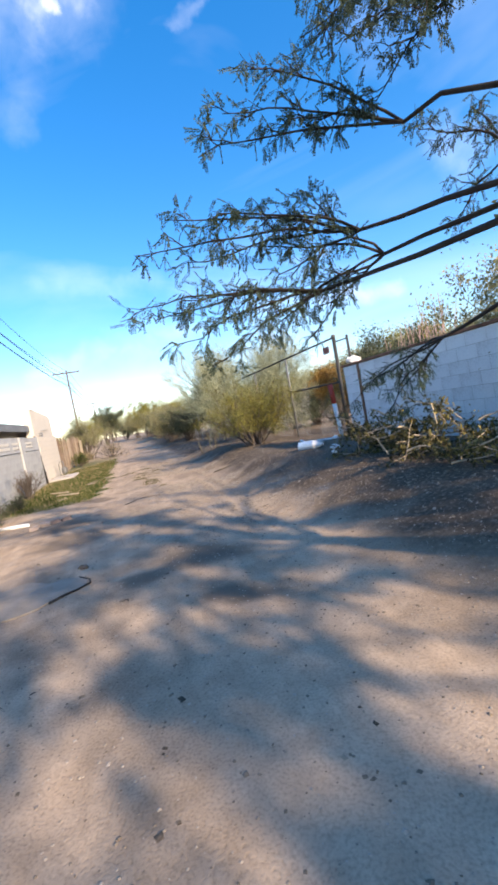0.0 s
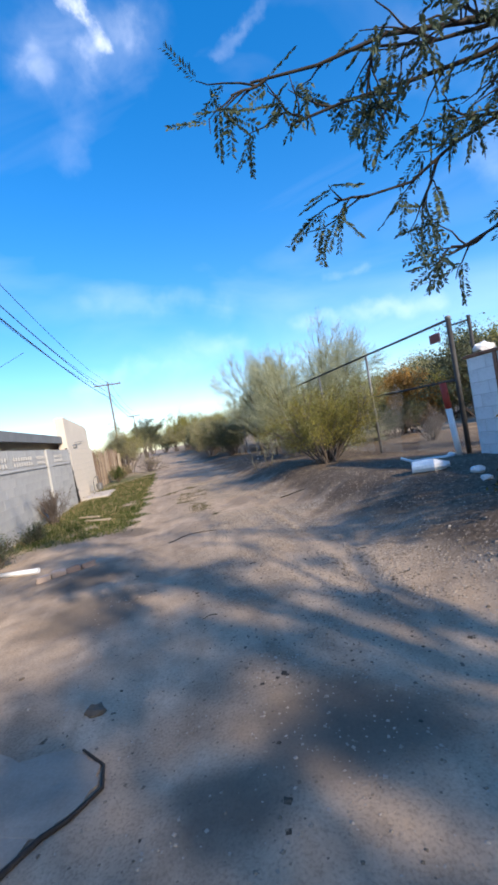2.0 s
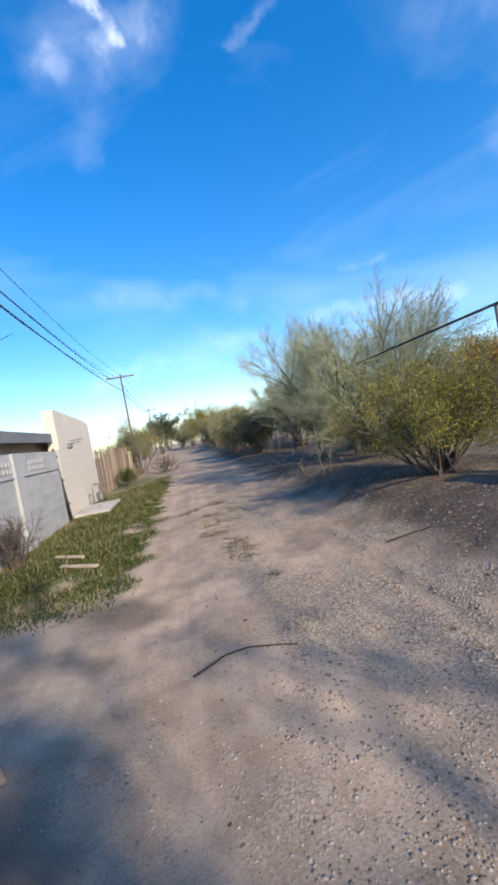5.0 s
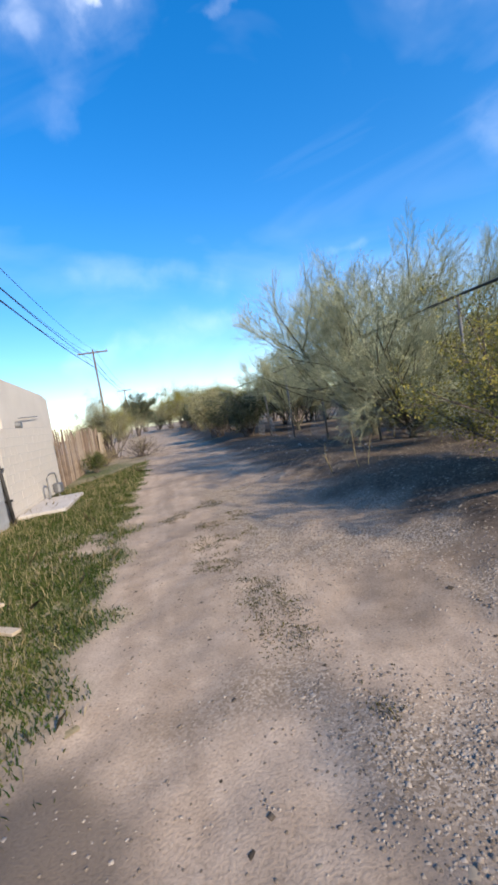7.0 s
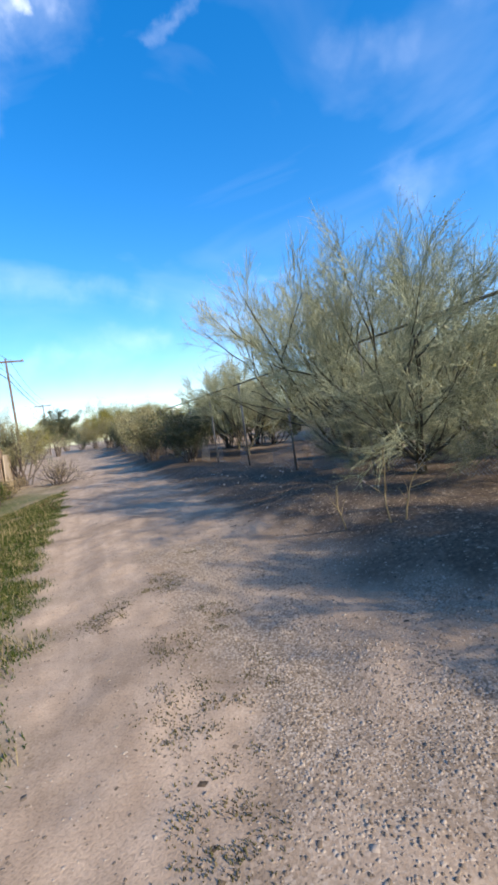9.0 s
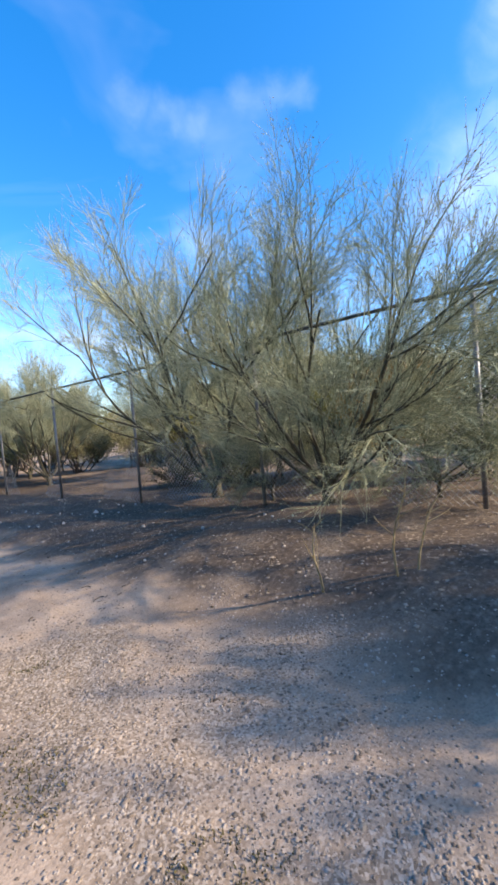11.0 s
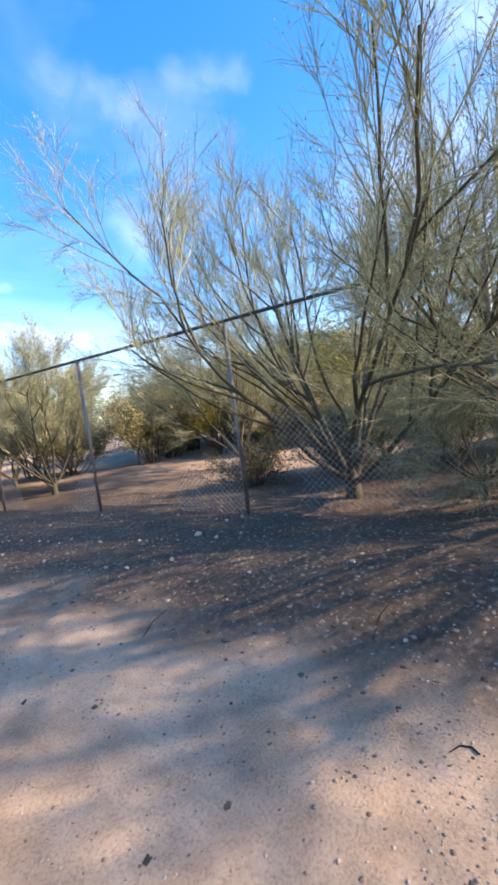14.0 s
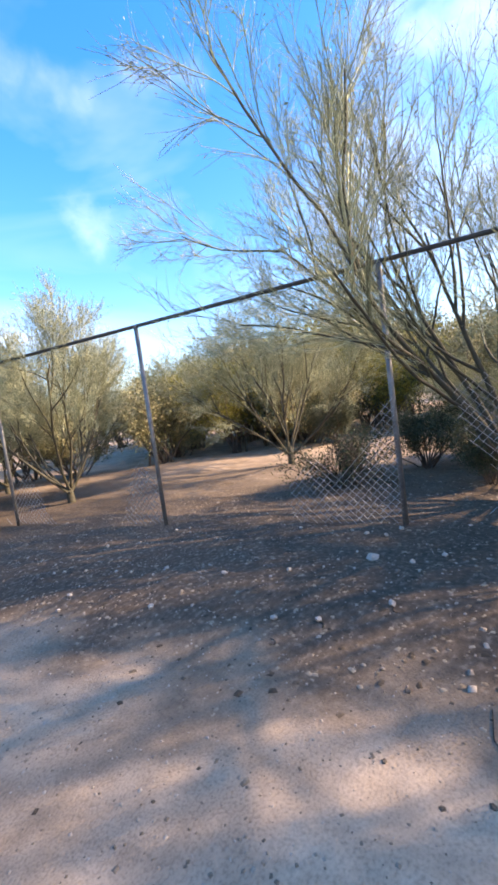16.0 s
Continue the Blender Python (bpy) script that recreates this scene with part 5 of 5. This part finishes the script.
def pebbles(name, count, seed, weight, size, mat, label, category, flat=0.7):
    p, r = scatter(count, seed, weight)
    n = len(p)
    s = size * np.minimum(np.exp(r.normal(0, 0.4, (n, 1))), 1.9)
    cube = np.array([(-1, -1, -.5), (1, -1, -.5), (1, 1, -.5), (-1, 1, -.5), (-.6, -.6, .7), (.6, -.6, .7), (.6, .6, .7), (-.6, .6, .7)], float)
    az = r.uniform(0, 6.283, n)
    c, sn = np.cos(az), np.sin(az)
    v = cube[None] * np.stack([r.uniform(.6, 1.2, n), r.uniform(.6, 1.2, n), np.full(n, flat * 0.75)], 1)[:, None, :] * (1 + r.uniform(-.3, .3, (n, 8, 3)))
    v = np.stack([v[..., 0] * c[:, None] - v[..., 1] * sn[:, None], v[..., 0] * sn[:, None] + v[..., 1] * c[:, None], v[..., 2]], -1)
    v = p[:, None, :] + v * s[:, None, :]
    quad = np.array([(4, 5, 6, 7), (0, 1, 5, 4), (1, 2, 6, 5), (2, 3, 7, 6), (3, 0, 4, 7)])
    f = (np.arange(n)[:, None, None] * 8 + quad[None]).reshape(-1, 4)
    return tagged(link(name, np_mesh(name, v.reshape(-1, 3), f), mat), label, category, kind="stuff")


def gravel_weight(x, y):
    d, s = ds(x, y)
    w2, w1 = waves(x, y, 12, 2.4), waves(x, y, 11, 1.1)
    strip = smooth(2.4, 3.2, d + 0.3 * w1) * smooth(5.1, 4.5, d + 0.3 * w2)
    return np.clip(0.05 + 0.95 * strip * (0.55 + 0.5 * w2) * smooth(6.6, 5.0, s) * smooth(-9, -4, s), 0.04, 1) * smooth(6.4, 5.9, d) * smooth(-1.0, 1.5, d)


pebbles("gravel", 80000, 6, gravel_weight, 0.0055, STONE, "loose pale gravel on the track", "gravel")
pebbles("coarse_gravel", 7000, 7, lambda x, y: np.clip(gravel_weight(x, y) - 0.12, 0.004, 1), 0.0078, STONE, "coarser pale stones on the track", "gravel")


def litter_weight(x, y):
    d, s = ds(x, y)
    return 0.05 * smooth(6.2, 5.8, d) + 0.9 * smooth(3.2, 2.2, d) * smooth(-3, -0.5, d)


pebbles("dry_litter", 15000, 8, litter_weight, 0.012, DRY, "dry leaves and bark crumbs on the bank", "litter", 0.25)
pebbles("fallen_leaves", 3200, 10, lambda x, y: grass_weight(x, y) * np.clip(0.2 + waves(x, y, 19, 0.8), 0, 1), 0.02, STRAW, "pale dead leaves lying in patches on the grass", "leaves", 0.12)
pebbles("bank_stones", 2400, 9, lambda x, y: smooth(3.0, 2.2, ds(x, y)[0]) * smooth(-4, -1, ds(x, y)[0]) * 0.8, 0.011, STONE, "pale stones on the bank", "gravel")
